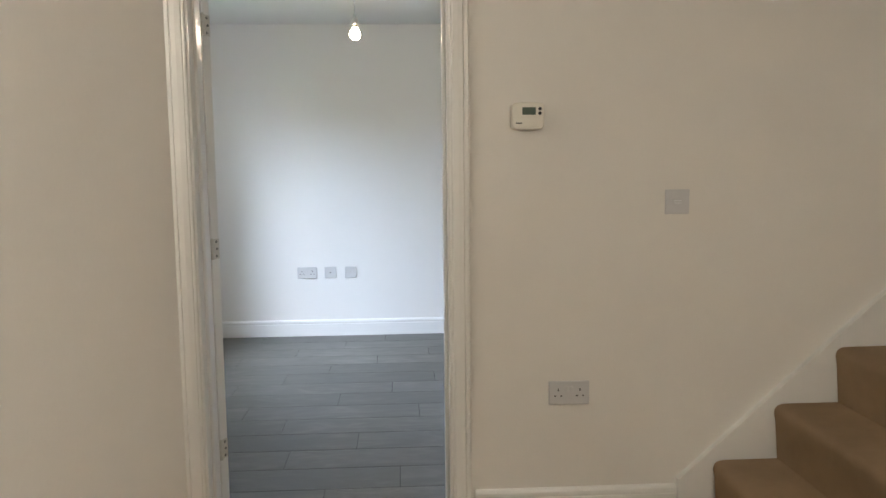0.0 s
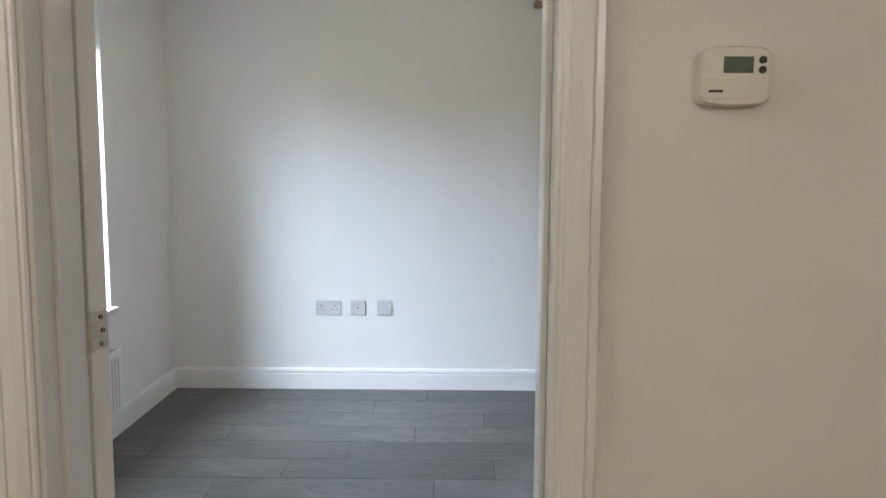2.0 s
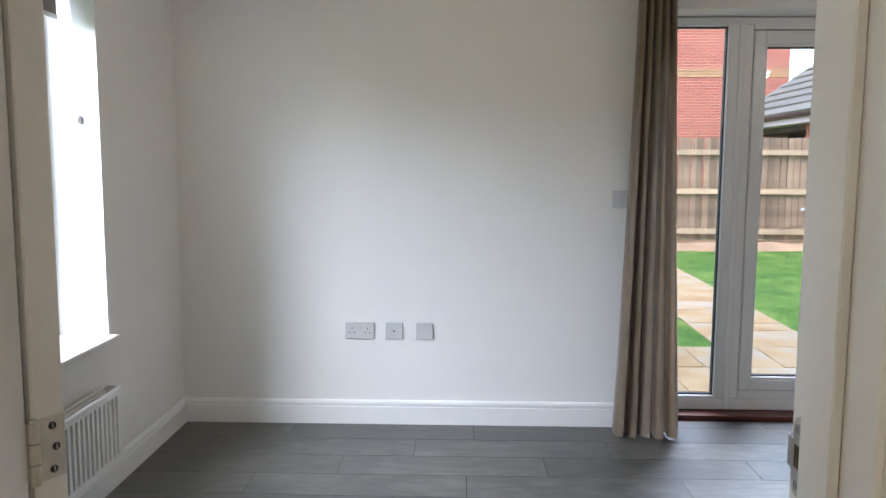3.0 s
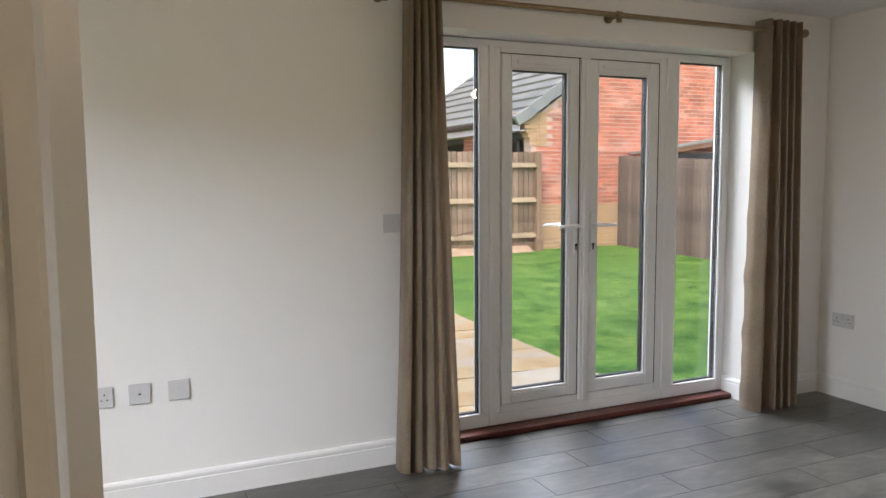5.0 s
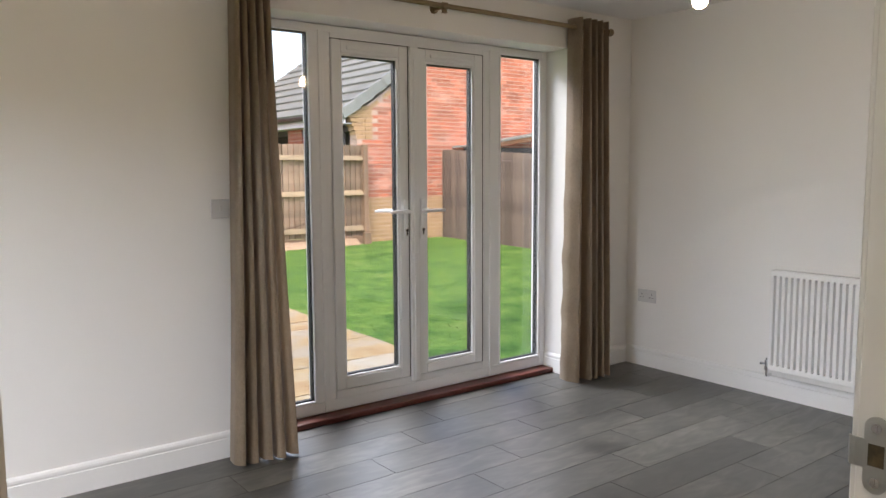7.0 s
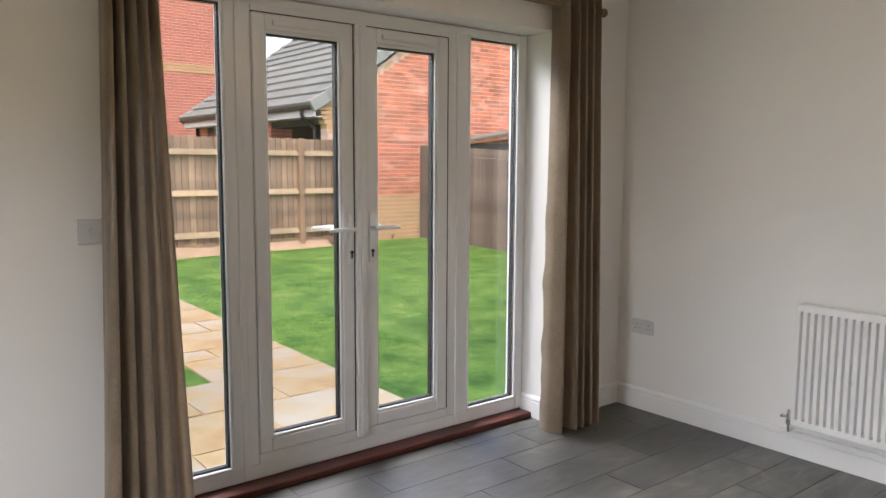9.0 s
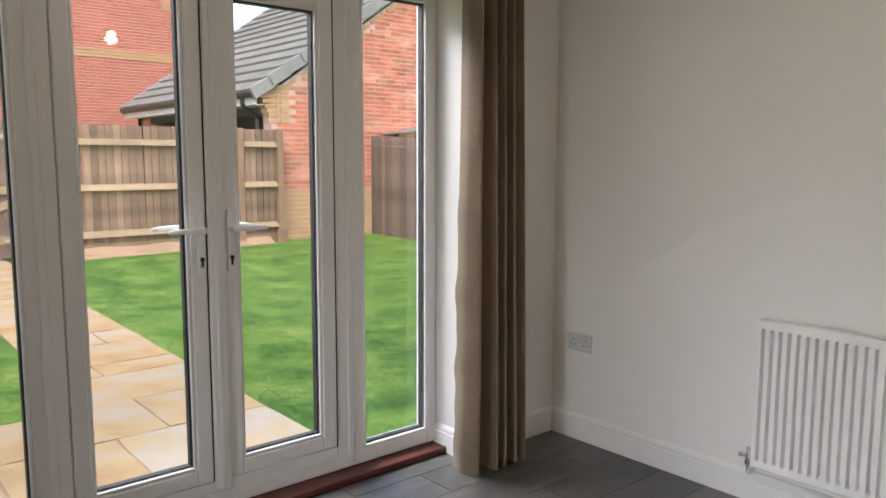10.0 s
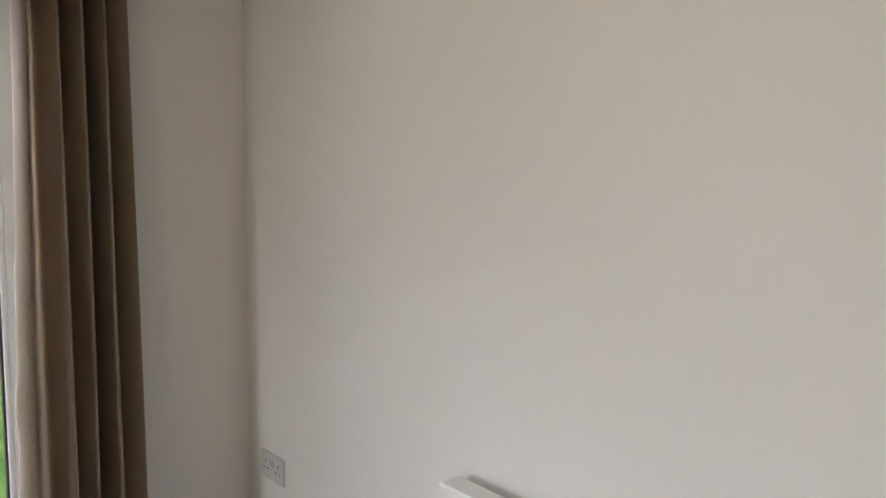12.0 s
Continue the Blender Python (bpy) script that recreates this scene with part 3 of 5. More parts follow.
def french_doors():
    y0, y1, gy = 0.19, 0.262, 0.208
    ob = thing("french_doors", (3.4375, 0.2, 0), "closed white upvc french doors with glazed side panels", "french doors", kind="structure")
    bm = bmesh.new()
    ring(bm, FX0 + 0.004, FX1 - 0.004, 0.032, FTOP - 0.004, 0.050, y0, y1, 0.004, wb=0.066, wt=0.038)
    part("outer_frame", bm, M["upvc"], ob)
    for a, b in ((2.786, 2.9025), (3.9405, 4.078)):
        bm = B(a, (a + b) / 2 - 0.002, y0 + 0.001, y1 - 0.001, 0.096, FTOP - 0.040, bevel=0.004)
        box(bm, (a + b) / 2 + 0.002, b, y0 + 0.001, y1 - 0.001, 0.096, FTOP - 0.040, bevel=0.004)
        box(bm, (a + b) / 2 - 0.014, (a + b) / 2 + 0.014, y0 - 0.006, y0 + 0.02, 0.036, FTOP - 0.03, bevel=0.003)
        part("mullion", bm, M["upvc"], ob)
    part("door_head", B(2.9035, 3.9395, y0 + 0.001, y1 - 0.001, 2.013, 2.043, bevel=0.002), M["upvc"], ob)
    part("door_foot", B(2.9035, 3.9395, y0 + 0.001, y1 - 0.001, 0.096, 0.139, bevel=0.002), M["upvc"], ob)
    for a, b in ((2.438, 2.788), (4.076, 4.437)):
        fr = bmesh.new()
        ring(fr, a, b, 0.096, 2.044, 0.014, y0 - 0.002, y1 - 0.004, 0.004)
        sl = part("side_light", fr, M["upvc"], ob)
        pane(sl, a + 0.0135, b - 0.0135, gy, 0.110, 2.030)
    # two leaves set a little proud of the frame, each with a bead round its glass
    for a, b, x0, x1, side in ((2.9055, 3.3885, 2.973, 3.316, -1), (3.3925, 3.9375, 3.524, 3.860, 1)):
        bm = bmesh.new()
        f0, f1 = y0 - 0.006, y1 - 0.006
        za, zb, z0, z1 = 0.142, 2.010, 0.214, 1.930
        t = 0.012
        box(bm, a, x0 - t, f0, f1, za, zb, 0.005)
        box(bm, x1 + t, b, f0, f1, za, zb, 0.005)
        box(bm, x0 - t - 0.001, x1 + t + 0.001, f0 + 0.0004, f1 - 0.0004, za, z0 - t, 0.005)
        box(bm, x0 - t - 0.001, x1 + t + 0.001, f0 + 0.0004, f1 - 0.0004, z1 + t, zb, 0.005)
        ring(bm, x0 - t - 0.001, x1 + t + 0.001, z0 - t - 0.001, z1 + t + 0.001, t + 0.001, f0 + 0.007, f1 - 0.010, 0.003)
        leaf = part("door_leaf", bm, M["upvc"], ob)
        part("weather_seal", B(a - 0.001, b + 0.001, y0 - 0.001, y0 + 0.010, 2.0095, 2.0145), M["gasket"], leaf, "thin dark weather seal")
        part("weather_seal", B(b + 0.0002, b + 0.0038, y0 - 0.0035, y0 + 0.010, za, zb), M["gasket"], leaf, "thin dark weather seal")
        pane(leaf, x0, x1, gy, z0, z1)
        cx = (x0 + x1) / 2
        part("trickle_vent", B(cx - 0.15, cx + 0.15, f0 - 0.010, f0 + 0.001, 1.962, 1.984, bevel=0.004, seg=2), M["upvc"], leaf,
             "slim white trickle vent")
        hx = (b - 0.022) if side < 0 else (a + 0.088)
        for yy, yo in ((f0, -1), (f1, 1)):
            bm = bmesh.new()
            ya, yb = sorted((yy, yy + yo * 0.010))
            box(bm, hx - 0.014, hx + 0.014, ya, yb, 0.940, 1.170, bevel=0.0045, seg=3)
            rod(bm, (hx, yy, 1.098), (hx, yy + yo * 0.045, 1.098), 0.010, 14)
            prof = [(0.010 * math.cos(k * math.pi / 5), 0.006 * math.sin(k * math.pi / 5)) for k in range(10)]
            sweep(bm, prof, [((hx - side * 0.008, yy + yo * 0.046, 1.098), (0, 0, 1), (0, 1, 0)), ((hx + side * 0.05, yy + yo * 0.050, 1.101), (0, 0, 1), (0, 1, 0)),
                             ((hx + side * 0.105, yy + yo * 0.049, 1.100), (0, 0, 0.9), (0, 0.95, 0)), ((hx + side * 0.133, yy + yo * 0.044, 1.098), (0, 0, 0.6), (0, 0.7, 0))])
            part("door_handle", bm, M["upvc"], leaf, "white lever handle on a long plate", soft=True)
        bm = bmesh.new()
        rod(bm, (hx, f0 - 0.0135, 0.992), (hx, f0 - 0.009, 0.992), 0.0105, 16)
        box(bm, hx - 0.0065, hx + 0.0065, f0 - 0.0135, f0 - 0.009, 0.960, 0.990, bevel=0.002)
        cyl = part("key_cylinder", bm, M["steel"], leaf, "steel key cylinder")
        bm = bmesh.new()
        rod(bm, (hx, f0 - 0.0145, 0.992), (hx, f0 - 0.0132, 0.992), 0.0078, 14)
        box(bm, hx - 0.0040, hx + 0.0040, f0 - 0.0145, f0 - 0.0132, 0.966, 0.990)
        part("keyhole", bm, M["dark"], cyl, "dark keyhole")
    part("astragal", B(3.3905, 3.4520, y0 - 0.022, y0 - 0.004, 0.112, 2.012, bevel=0.006, seg=3), M["upvc"], ob, "rounded white meeting bar")
    part("astragal_rib", B(3.412, 3.431, y0 - 0.027, y0 - 0.021, 0.116, 2.008, bevel=0.003, seg=2), M["upvc"], ob)
    part("seam_seal", B(3.3883, 3.3907, y0 - 0.004, y0 + 0.02, 0.142, 2.010), M["gasket"], ob, "dark seam between the leaves")
    part("threshold", B(FX0 + 0.002, FX1 - 0.002, 0.10, 0.215, 0.0, 0.030, bevel=0.006, seg=2), M["mahogany"], ob, "red-brown stained timber threshold")
    part("outer_sill", B(FX0 - 0.03, FX1 + 0.03, 0.262, 0.36, -0.01, 0.03, bevel=0.005), M["upvc"], ob)


french_doors()


# ---------------------------------------------------------------- west window, its blind and sill
def west_window():
    ob = thing("window_1", (-0.22, -1.4, WZ0), "white upvc window in a deep reveal", "window", kind="structure")
    bm = bmesh.new()

    def bar(y0, y1, z0, z1):
        box(bm, -0.275, -0.21, y0, y1, z0, z1, bevel=0.004)
    bar(WY0, WY0 + 0.06, WZ0, WZ1)
    bar(WY1 - 0.06, WY1, WZ0, WZ1)
    bar(WY0 + 0.06, WY1 - 0.06, WZ0, WZ0 + 0.06)
    bar(WY0 + 0.06, WY1 - 0.06, WZ1 - 0.06, WZ1)
    bar(-1.43, -1.37, WZ0 + 0.06, WZ1 - 0.06)
    part("window_frame", bm, M["upvc"], ob)
    for a, b in ((WY0 + 0.055, -1.425), (-1.375, WY1 - 0.055)):
        g = part("pane", B(-0.246, -0.242, a, b, WZ0 + 0.055, WZ1 - 0.055), M["glass"], ob)
        g.visible_shadow = False
    part("window_sill", B(-0.21, 0.032, WY0 - 0.03, WY1 + 0.035, WZ0 - 0.022, WZ0, bevel=0.006, seg=3), M["gloss"], ob, "white painted sill board with a rounded nose")


west_window()


def roller_blind():
    y0, y1 = WY0 + 0.02, WY1 - 0.03
    ob = thing("roller_blind", (-0.15, -1.4, WZ1), "dark taupe roller blind drawn up in the window", "blind")
    bm = bmesh.new()
    rod(bm, (-0.15, y0, WZ1 - 0.035), (-0.15, y1, WZ1 - 0.035), 0.022, 18)
    part("roller", bm, M["blind"], ob)
    part("cloth", B(-0.130, -0.128, y0 + 0.01, y1 - 0.01, 1.885, WZ1 - 0.03), M["blind"], ob)
    part("hem_bar", B(-0.135, -0.123, y0 + 0.01, y1 - 0.01, 1.868, 1.888, bevel=0.003), M["plastic"], ob)
    cu = bpy.data.curves.new("pull_cord", "CURVE")
    cu.dimensions, cu.bevel_depth, cu.bevel_resolution = "3D", 0.0022, 2
    sp = cu.splines.new("BEZIER")
    pts = [(-0.13, y1 + 0.005, 2.05), (-0.10, y1 - 0.01, 1.72), (-0.075, y1 + 0.02, 1.50), (-0.09, y1 + 0.02, 1.72), (-0.12, y1 + 0.012, 2.05)]
    sp.bezier_points.add(len(pts) - 1)
    for p, c in zip(sp.bezier_points, pts):
        p.co = Vector(c) - BASE[ob.name]
        p.handle_left_type = p.handle_right_type = "AUTO"
    dep = bpy.data.objects.new("tmp_cord", cu)
    scene.collection.objects.link(dep)
    me = bpy.data.meshes.new_from_object(dep.evaluated_get(bpy.context.evaluated_depsgraph_get()))
    bpy.data.objects.remove(dep)
    me.materials.clear()
    me.materials.append(M["cord"])
    c = new("pull_cord", me)
    c.parent = ob
    tagged(c, "looped white pull cord")
    bm = bmesh.new()
    ball(bm, (-0.075, y1 + 0.02, 1.495), 0.018, (0.5, 1, 1.1))
    part("cord_weight", bm, M["plastic"], ob, "round white cord weight", soft=True)


roller_blind()


# ---------------------------------------------------------------- radiators
def flute_panel(bm, w, h, pitch, deep=0.024):
    """A pressed panel in the x-z plane, front at y = 0, with upright flutes."""
    edge, top = 0.018, 0.030
    n = max(2, round((w - 2 * edge) / pitch))
    p = (w - 2 * edge) / n
    xs = [(0.0, 0.004), (0.004, 0.0), (edge, 0.0)]
    for k in range(n):
        a = edge + k * p
        xs += [(a + 0.08 * p, deep), (a + 0.42 * p, deep), (a + 0.50 * p, 0.0), (a + 0.98 * p, 0.0)]
    xs += [(w - 0.004, 0.0), (w, 0.004)]
    zs = [(0.0, 1), (0.004, 2), (top, 2), (top + 0.008, 0), (h - top - 0.008, 0), (h - top, 2), (h - 0.006, 2), (h, 1)]
    rows = []
    for z, mode in zs:
        row = []
        for x, y in xs:
            yy = y if mode == 0 else (0.004 if mode == 1 else (0.004 if x in (0.0, w) else 0.0))
            row.append(bm.verts.new((x, yy, z)))
        rows.append(row)
    for r0, r1 in zip(rows, rows[1:]):
        for i in range(len(xs) - 1):
            bm.faces.new((r0[i], r0[i + 1], r1[i + 1], r1[i]))


def radiator(at, turn, w, h, depth, label, group, pitch=0.0335, valve=True, grille=True, deep=0.024):
    """Local x along the wall, y towards the wall, z up; at: lower corner of the front panel."""
    ob = thing("radiator", (0, 0, 0), label, "radiator", group)
    bm = bmesh.new()
    flute_panel(bm, w, h, pitch, deep)
    part("front_panel", bm, M["radiator"], ob)
    part("back_panel", B(0.004, w - 0.004, depth - 0.045, depth - 0.033, 0.012, h - 0.02, bevel=0.003), M["radiator"], ob)
    part("side_panel", B(-0.002, 0.0015, 0.003, depth - 0.036, 0.006, h - 0.002, bevel=0.0006), M["radiator"], ob)
    part("side_panel", B(w - 0.0015, w + 0.002, 0.003, depth - 0.036, 0.006, h - 0.002, bevel=0.0006), M["radiator"], ob)
    if grille:
        bm = bmesh.new()
        box(bm, 0, w, 0.003, 0.011, h - 0.006, h + 0.001, bevel=0.002)
        box(bm, 0, w, depth - 0.045, depth - 0.036, h - 0.006, h + 0.001, bevel=0.002)
        part("top_rim", bm, M["radiator"], ob)
        # fins are black so that the open top reads as a shaded hollow
        bm = bmesh.new()
        for k in range(int(w / 0.03)):
            x = 0.015 + k * 0.03
            box(bm, x - 0.008, x + 0.008, 0.014, 0.018, 0.03, h - 0.03)
        part("convector_fins", bm, M["dark"], ob, "convector fins coloured black for the shade inside")
    else:
        part("top_cap", B(0.001, w - 0.001, 0.002, depth - 0.034, h - 0.006, h + 0.001, bevel=0.003, seg=2), M["radiator"], ob)
    for k in (0.12, w - 0.16):
        part("wall_bracket", B(k, k + 0.04, depth - 0.034, depth, 0.05, h - 0.06), M["radiator"], ob)
    bm = bmesh.new()
    rod(bm, (w + 0.002, depth * 0.45, h - 0.028), (w + 0.014, depth * 0.45, h - 0.028), 0.010, 14)
    rod(bm, (w + 0.014, depth * 0.45, h - 0.028), (w + 0.020, depth * 0.45, h - 0.028), 0.006, 10)
    part("bleed_valve", bm, M["chrome"], ob, "small chrome bleed valve")
    if valve:
        bm = bmesh.new()
        y = depth * 0.45
        rod(bm, (-0.028, y, 0.022), (0.0, y, 0.022), 0.0085, 14)
        rod(bm, (-0.028, y, 0.010), (-0.028, y, 0.046), 0.011, 14)
        rod(bm, (-0.028, y, 0.046), (-0.028, y, 0.060), 0.0075, 12)
        rod(bm, (-0.028, y, -0.012), (-0.028, y, 0.010), 0.0125, 6)
        rod(bm, (-0.058, y, 0.022), (-0.028, y, 0.022), 0.0075, 12)
        rod(bm, (-0.066, y, 0.022), (-0.056, y, 0.022), 0.0105, 6)
        part("lockshield_valve", bm, M["chrome"], ob, "chrome lockshield valve")
        bm = bmesh.new()
        rod(bm, (-0.028, y, -0.045), (-0.028, y, -0.012), 0.0075, 12)
        rod(bm, (-0.028, y, -0.045), (-0.028, depth, -0.045), 0.0075, 12)
        part("pipe_tail", bm, M["chrome"], ob)
    ob.matrix_basis = Matrix.Translation(at) @ pose(0, 0, 0, 0, 0, turn)
    return ob


# on the east wall the panel faces west: local x runs south
radiator((5.000, -1.092, 0.176), -90, 0.600, 0.579, 0.090, "white fluted steel panel radiator under a plain wall", "wall radiators", grille=False)
radiator((0.100, -2.08, 0.165), 90, 1.155, 0.295, 0.100, "low white fluted double radiator below the window", "wall radiators", valve=False)
radiator((-0.30, HY - 0.090, 0.150), 0, 1.005, 0.594, 0.090, "white fluted radiator on the hallway wall", "wall radiators", valve=False, deep=0.012)


# ---------------------------------------------------------------- sockets, switches, thermostat
def plate_on(kind, c, n, label, category, group="", w=0.086, holes=""):
    """A moulded wall plate; c: its centre on the wall, n: the way it faces (x, y)."""
    ob = thing(kind, (0, 0, 0), label, category, group)
    h = 0.086
    part("plate", B(-w / 2, w / 2, -0.009, 0, -h / 2, h / 2, bevel=0.003, seg=2), M["plastic"], ob)
    if holes == "double":
        for cx in (-0.039, 0.039):
            for dx, dz, ww, hh in ((0, 0.012, 0.0045, 0.009), (-0.011, -0.010, 0.0075, 0.0042), (0.011, -0.010, 0.0075, 0.0042)):
                part("pin_hole", B(cx + dx - ww / 2, cx + dx + ww / 2, -0.0096, -0.0088, dz - hh / 2, dz + hh / 2), M["dark"], ob, "dark pin slot")
        for cx in (-0.0085, 0.0085):
            part("rocker", B(cx - 0.006, cx + 0.006, -0.0135, -0.0085, 0.004, 0.024, bevel=0.0015), M["plastic"], ob)
    elif holes == "aerial":
        bm = bmesh.new()
        rod(bm, (0, -0.0125, 0), (0, -0.0085, 0), 0.006, 16)
        part("aerial_jack", bm, M["steel"], ob)
        bm = bmesh.new()
        rod(bm, (0, -0.0132, 0), (0, -0.0122, 0), 0.0042, 12)
        part("jack_hole", bm, M["dark"], ob)
    elif holes == "phone":
        bm = bmesh.new()
        rod(bm, (0, -0.0105, 0), (0, -0.0085, 0), 0.016, 24)
        part("outlet", bm, M["plastic"], ob)
        part("outlet_slot", B(-0.006, 0.002, -0.0112, -0.0103, 0.004, 0.008), M["steel"], ob)
    elif holes == "switch":
        part("rocker", B(-0.005, 0.005, -0.0135, -0.0085, -0.012, 0.012, bevel=0.0015), M["plastic"], ob)
    elif holes == "bar":
        part("rocker", B(-0.018, 0.018, -0.0115, -0.0085, -0.013, 0.013, bevel=0.0015), M["plastic"], ob)
        for k in range(2):
            part("print_line", B(-0.013, 0.013, -0.0119, -0.0113, 0.003 - k * 0.008, 0.005 - k * 0.008), M["cord"], ob)
    for sx in (-w / 2 + 0.0125, w / 2 - 0.0125):
        if w < 0.1:
            bm = bmesh.new()
            rod(bm, (sx, -0.0096, 0), (sx, -0.0086, 0), 0.003, 10)
            part("screw_cap", bm, M["plastic"], ob)
    ob.matrix_basis = Matrix.Translation(c) @ pose(0, 0, 0, 0, 0, math.degrees(math.atan2(n[0], -n[1])))
    return ob


plate_on("double_socket", (0.914, 0, 0.486), (0, -1), "white plastic double power socket with two switches", "socket", "low wall outlets", 0.146, "double")
plate_on("aerial_socket", (1.088, 0, 0.486), (0, -1), "white plastic aerial outlet with a round jack", "socket", "low wall outlets", holes="aerial")
plate_on("phone_socket", (1.242, 0, 0.486), (0, -1), "white plastic round-centred phone outlet", "socket", "low wall outlets", holes="phone")
plate_on("light_switch", (2.213, 0, 1.160), (0, -1), "white plastic single light switch beside the curtain", "switch", holes="switch")
plate_on("double_socket", (RX, -0.175, 0.480), (-1, 0), "white plastic double power socket near the corner", "socket", "low wall outlets", 0.146, "double")
plate_on("hall_switch", (2.596, HY, 1.152), (0, -1), "white plastic fused control plate above the stair foot", "switch", holes="bar")
plate_on("double_socket", (2.219, HY, 0.476), (0, -1), "white plastic double power socket on the hallway wall", "socket", "low wall outlets", 0.146, "double")


def thermostat(x, z):
    y = HY
    ob = thing("thermostat", (x, y, z), "cream plastic heating thermostat with a small grey display", "thermostat")
    bm = bmesh.new()
    w, h, d = 0.112, 0.086, 0.030
    prof = []
    for k in range(24):
        a = 2 * math.pi * k / 24
        c, s = math.cos(a), math.sin(a)
        px = math.copysign(abs(c) ** 0.28, c) * w / 2
        pz = math.copysign(abs(s) ** 0.24, s) * (h / 2 + 0.004 * (1 - (2 * px / w) ** 2))
        prof.append((px, pz))
    sweep(bm, prof, [((x, y, z), (1, 0, 0), (0, 0, 1)), ((x, y - d + 0.006, z), (1, 0, 0), (0, 0, 1)), ((x, y - d, z), (0.95, 0, 0), (0, 0, 0.93))])
    part("case", bm, M["cream_plastic"], ob)
    part("flap", B(x - 0.050, x + 0.050, y - d - 0.0015, y - d + 0.002, z - 0.036, z - 0.004, bevel=0.0012), M["cream_plastic"], ob)
    part("display", B(x - 0.020, x + 0.026, y - d - 0.001, y - d + 0.001, z + 0.004, z + 0.029), M["lcd"], ob, "grey-green liquid crystal display")
    for dz in (0.024, 0.009):
        bm = bmesh.new()
        rod(bm, (x + 0.040, y - d - 0.003, z + dz), (x + 0.040, y - d, z + dz), 0.0058, 16)
        part("button", bm, M["dark"], ob, "round dark button")
    part("badge", B(x - 0.042, x - 0.020, y - d - 0.0022, y - d - 0.0012, z - 0.026, z - 0.022), M["dark"], ob, "small dark maker's mark")


thermostat(2.0665, 1.450)


# ---------------------------------------------------------------- pendants
def pendant(x, y, z, top, name, material, label):
    """Bare bulb on a flex: z is the bulb's centre."""
    ob = thing(name, (x, y, top), label, "pendant light", "ceiling pendants")
    bm = bmesh.new()
    lathe(bm, [(0.048, 0.0), (0.048, -0.006), (0.040, -0.018), (0.012, -0.026), (0.006, -0.034)][::-1], (x, y, top), 24)
    part("ceiling_rose", bm, M["plastic"], ob, soft=True)
    bm = bmesh.new()
    rod(bm, (x, y, z + 0.105), (x, y, top - 0.03), 0.0032, 10)
    part("flex", bm, M["cord"], ob)
    bm = bmesh.new()
    lathe(bm, [(0.019, 0.052), (0.020, 0.060), (0.020, 0.078), (0.014, 0.088), (0.008, 0.112)], (x, y, z), 20)
    part("lamp_holder", bm, M["plastic"], ob, "white bayonet lamp holder", soft=True)
    bm = bmesh.new()
    lathe(bm, [(0.012, 0.038), (0.012, 0.052)], (x, y, z), 16)
    part("bulb_cap", bm, M["bronze"], ob)
    bm = bmesh.new()
    lathe(bm, [(0.004, -0.0300), (0.014, -0.0275), (0.023, -0.020), (0.029, -0.008), (0.030, 0.002), (0.026, 0.016), (0.018, 0.028), (0.0135, 0.038)], (x, y, z), 20)
    part("bulb", bm, material, ob, "glowing warm white bulb", soft=True)
    return ob


pendant(1.385, -1.27, 2.035, CEIL, "pendant_light", M["bulb"], "bare lit bulb hanging on a short white flex")
pendant(3.637, -1.50, 1.995, CEIL, "pendant_light", M["bulb"], "bare lit bulb hanging on a short white flex")
pendant(0.15, -3.95, 2.06, CEIL, "unseen_hall_pendant", M["hall_bulb"], "bare lit bulb hanging out of view in the hallway")
# added bulb, never in view: fills the stairs and hall walls with light
pendant(2.7, -6.6, 2.06, CEIL, "unseen_hall_pendant", M["hall_fill_bulb"], "bare lit bulb hanging out of view in the hallway")


# ---------------------------------------------------------------- curtains and their pole
RODY, RODZ = -0.095, 2.19


def curtain_pole():
    ob = thing("curtain_pole", (3.43, 0, RODZ), "slim antique brass curtain pole with ball ends", "curtain pole")
    bm = bmesh.new()
    rod(bm, (2.12, RODY, RODZ), (4.735, RODY, RODZ), 0.0135, 20)
    part("pole", bm, M["bronze"], ob, soft=True)
    for x, s in ((2.12, -1), (4.735, 1)):
        bm = bmesh.new()
        rod(bm, (x, RODY, RODZ), (x + s * 0.012, RODY, RODZ), 0.019, 18)
        ball(bm, (x + s * 0.026, RODY, RODZ), 0.024)
        part("finial", bm, M["bronze"], ob, soft=True)
    for x in (2.16, 3.433, 4.70):
        bm = bmesh.new()
        rod(bm, (x, 0, RODZ), (x, -0.008, RODZ), 0.026, 20)
        rod(bm, (x, -0.008, RODZ - 0.004), (x, RODY, RODZ - 0.006), 0.009, 14)
        rod(bm, (x - 0.014, RODY, RODZ), (x + 0.014, RODY, RODZ), 0.019, 18)
        rod(bm, (x, RODY, RODZ - 0.014), (x, RODY, RODZ - 0.036), 0.012, 14, 0.016)
        part("bracket", bm, M["bronze"], ob, soft=True)


curtain_pole()


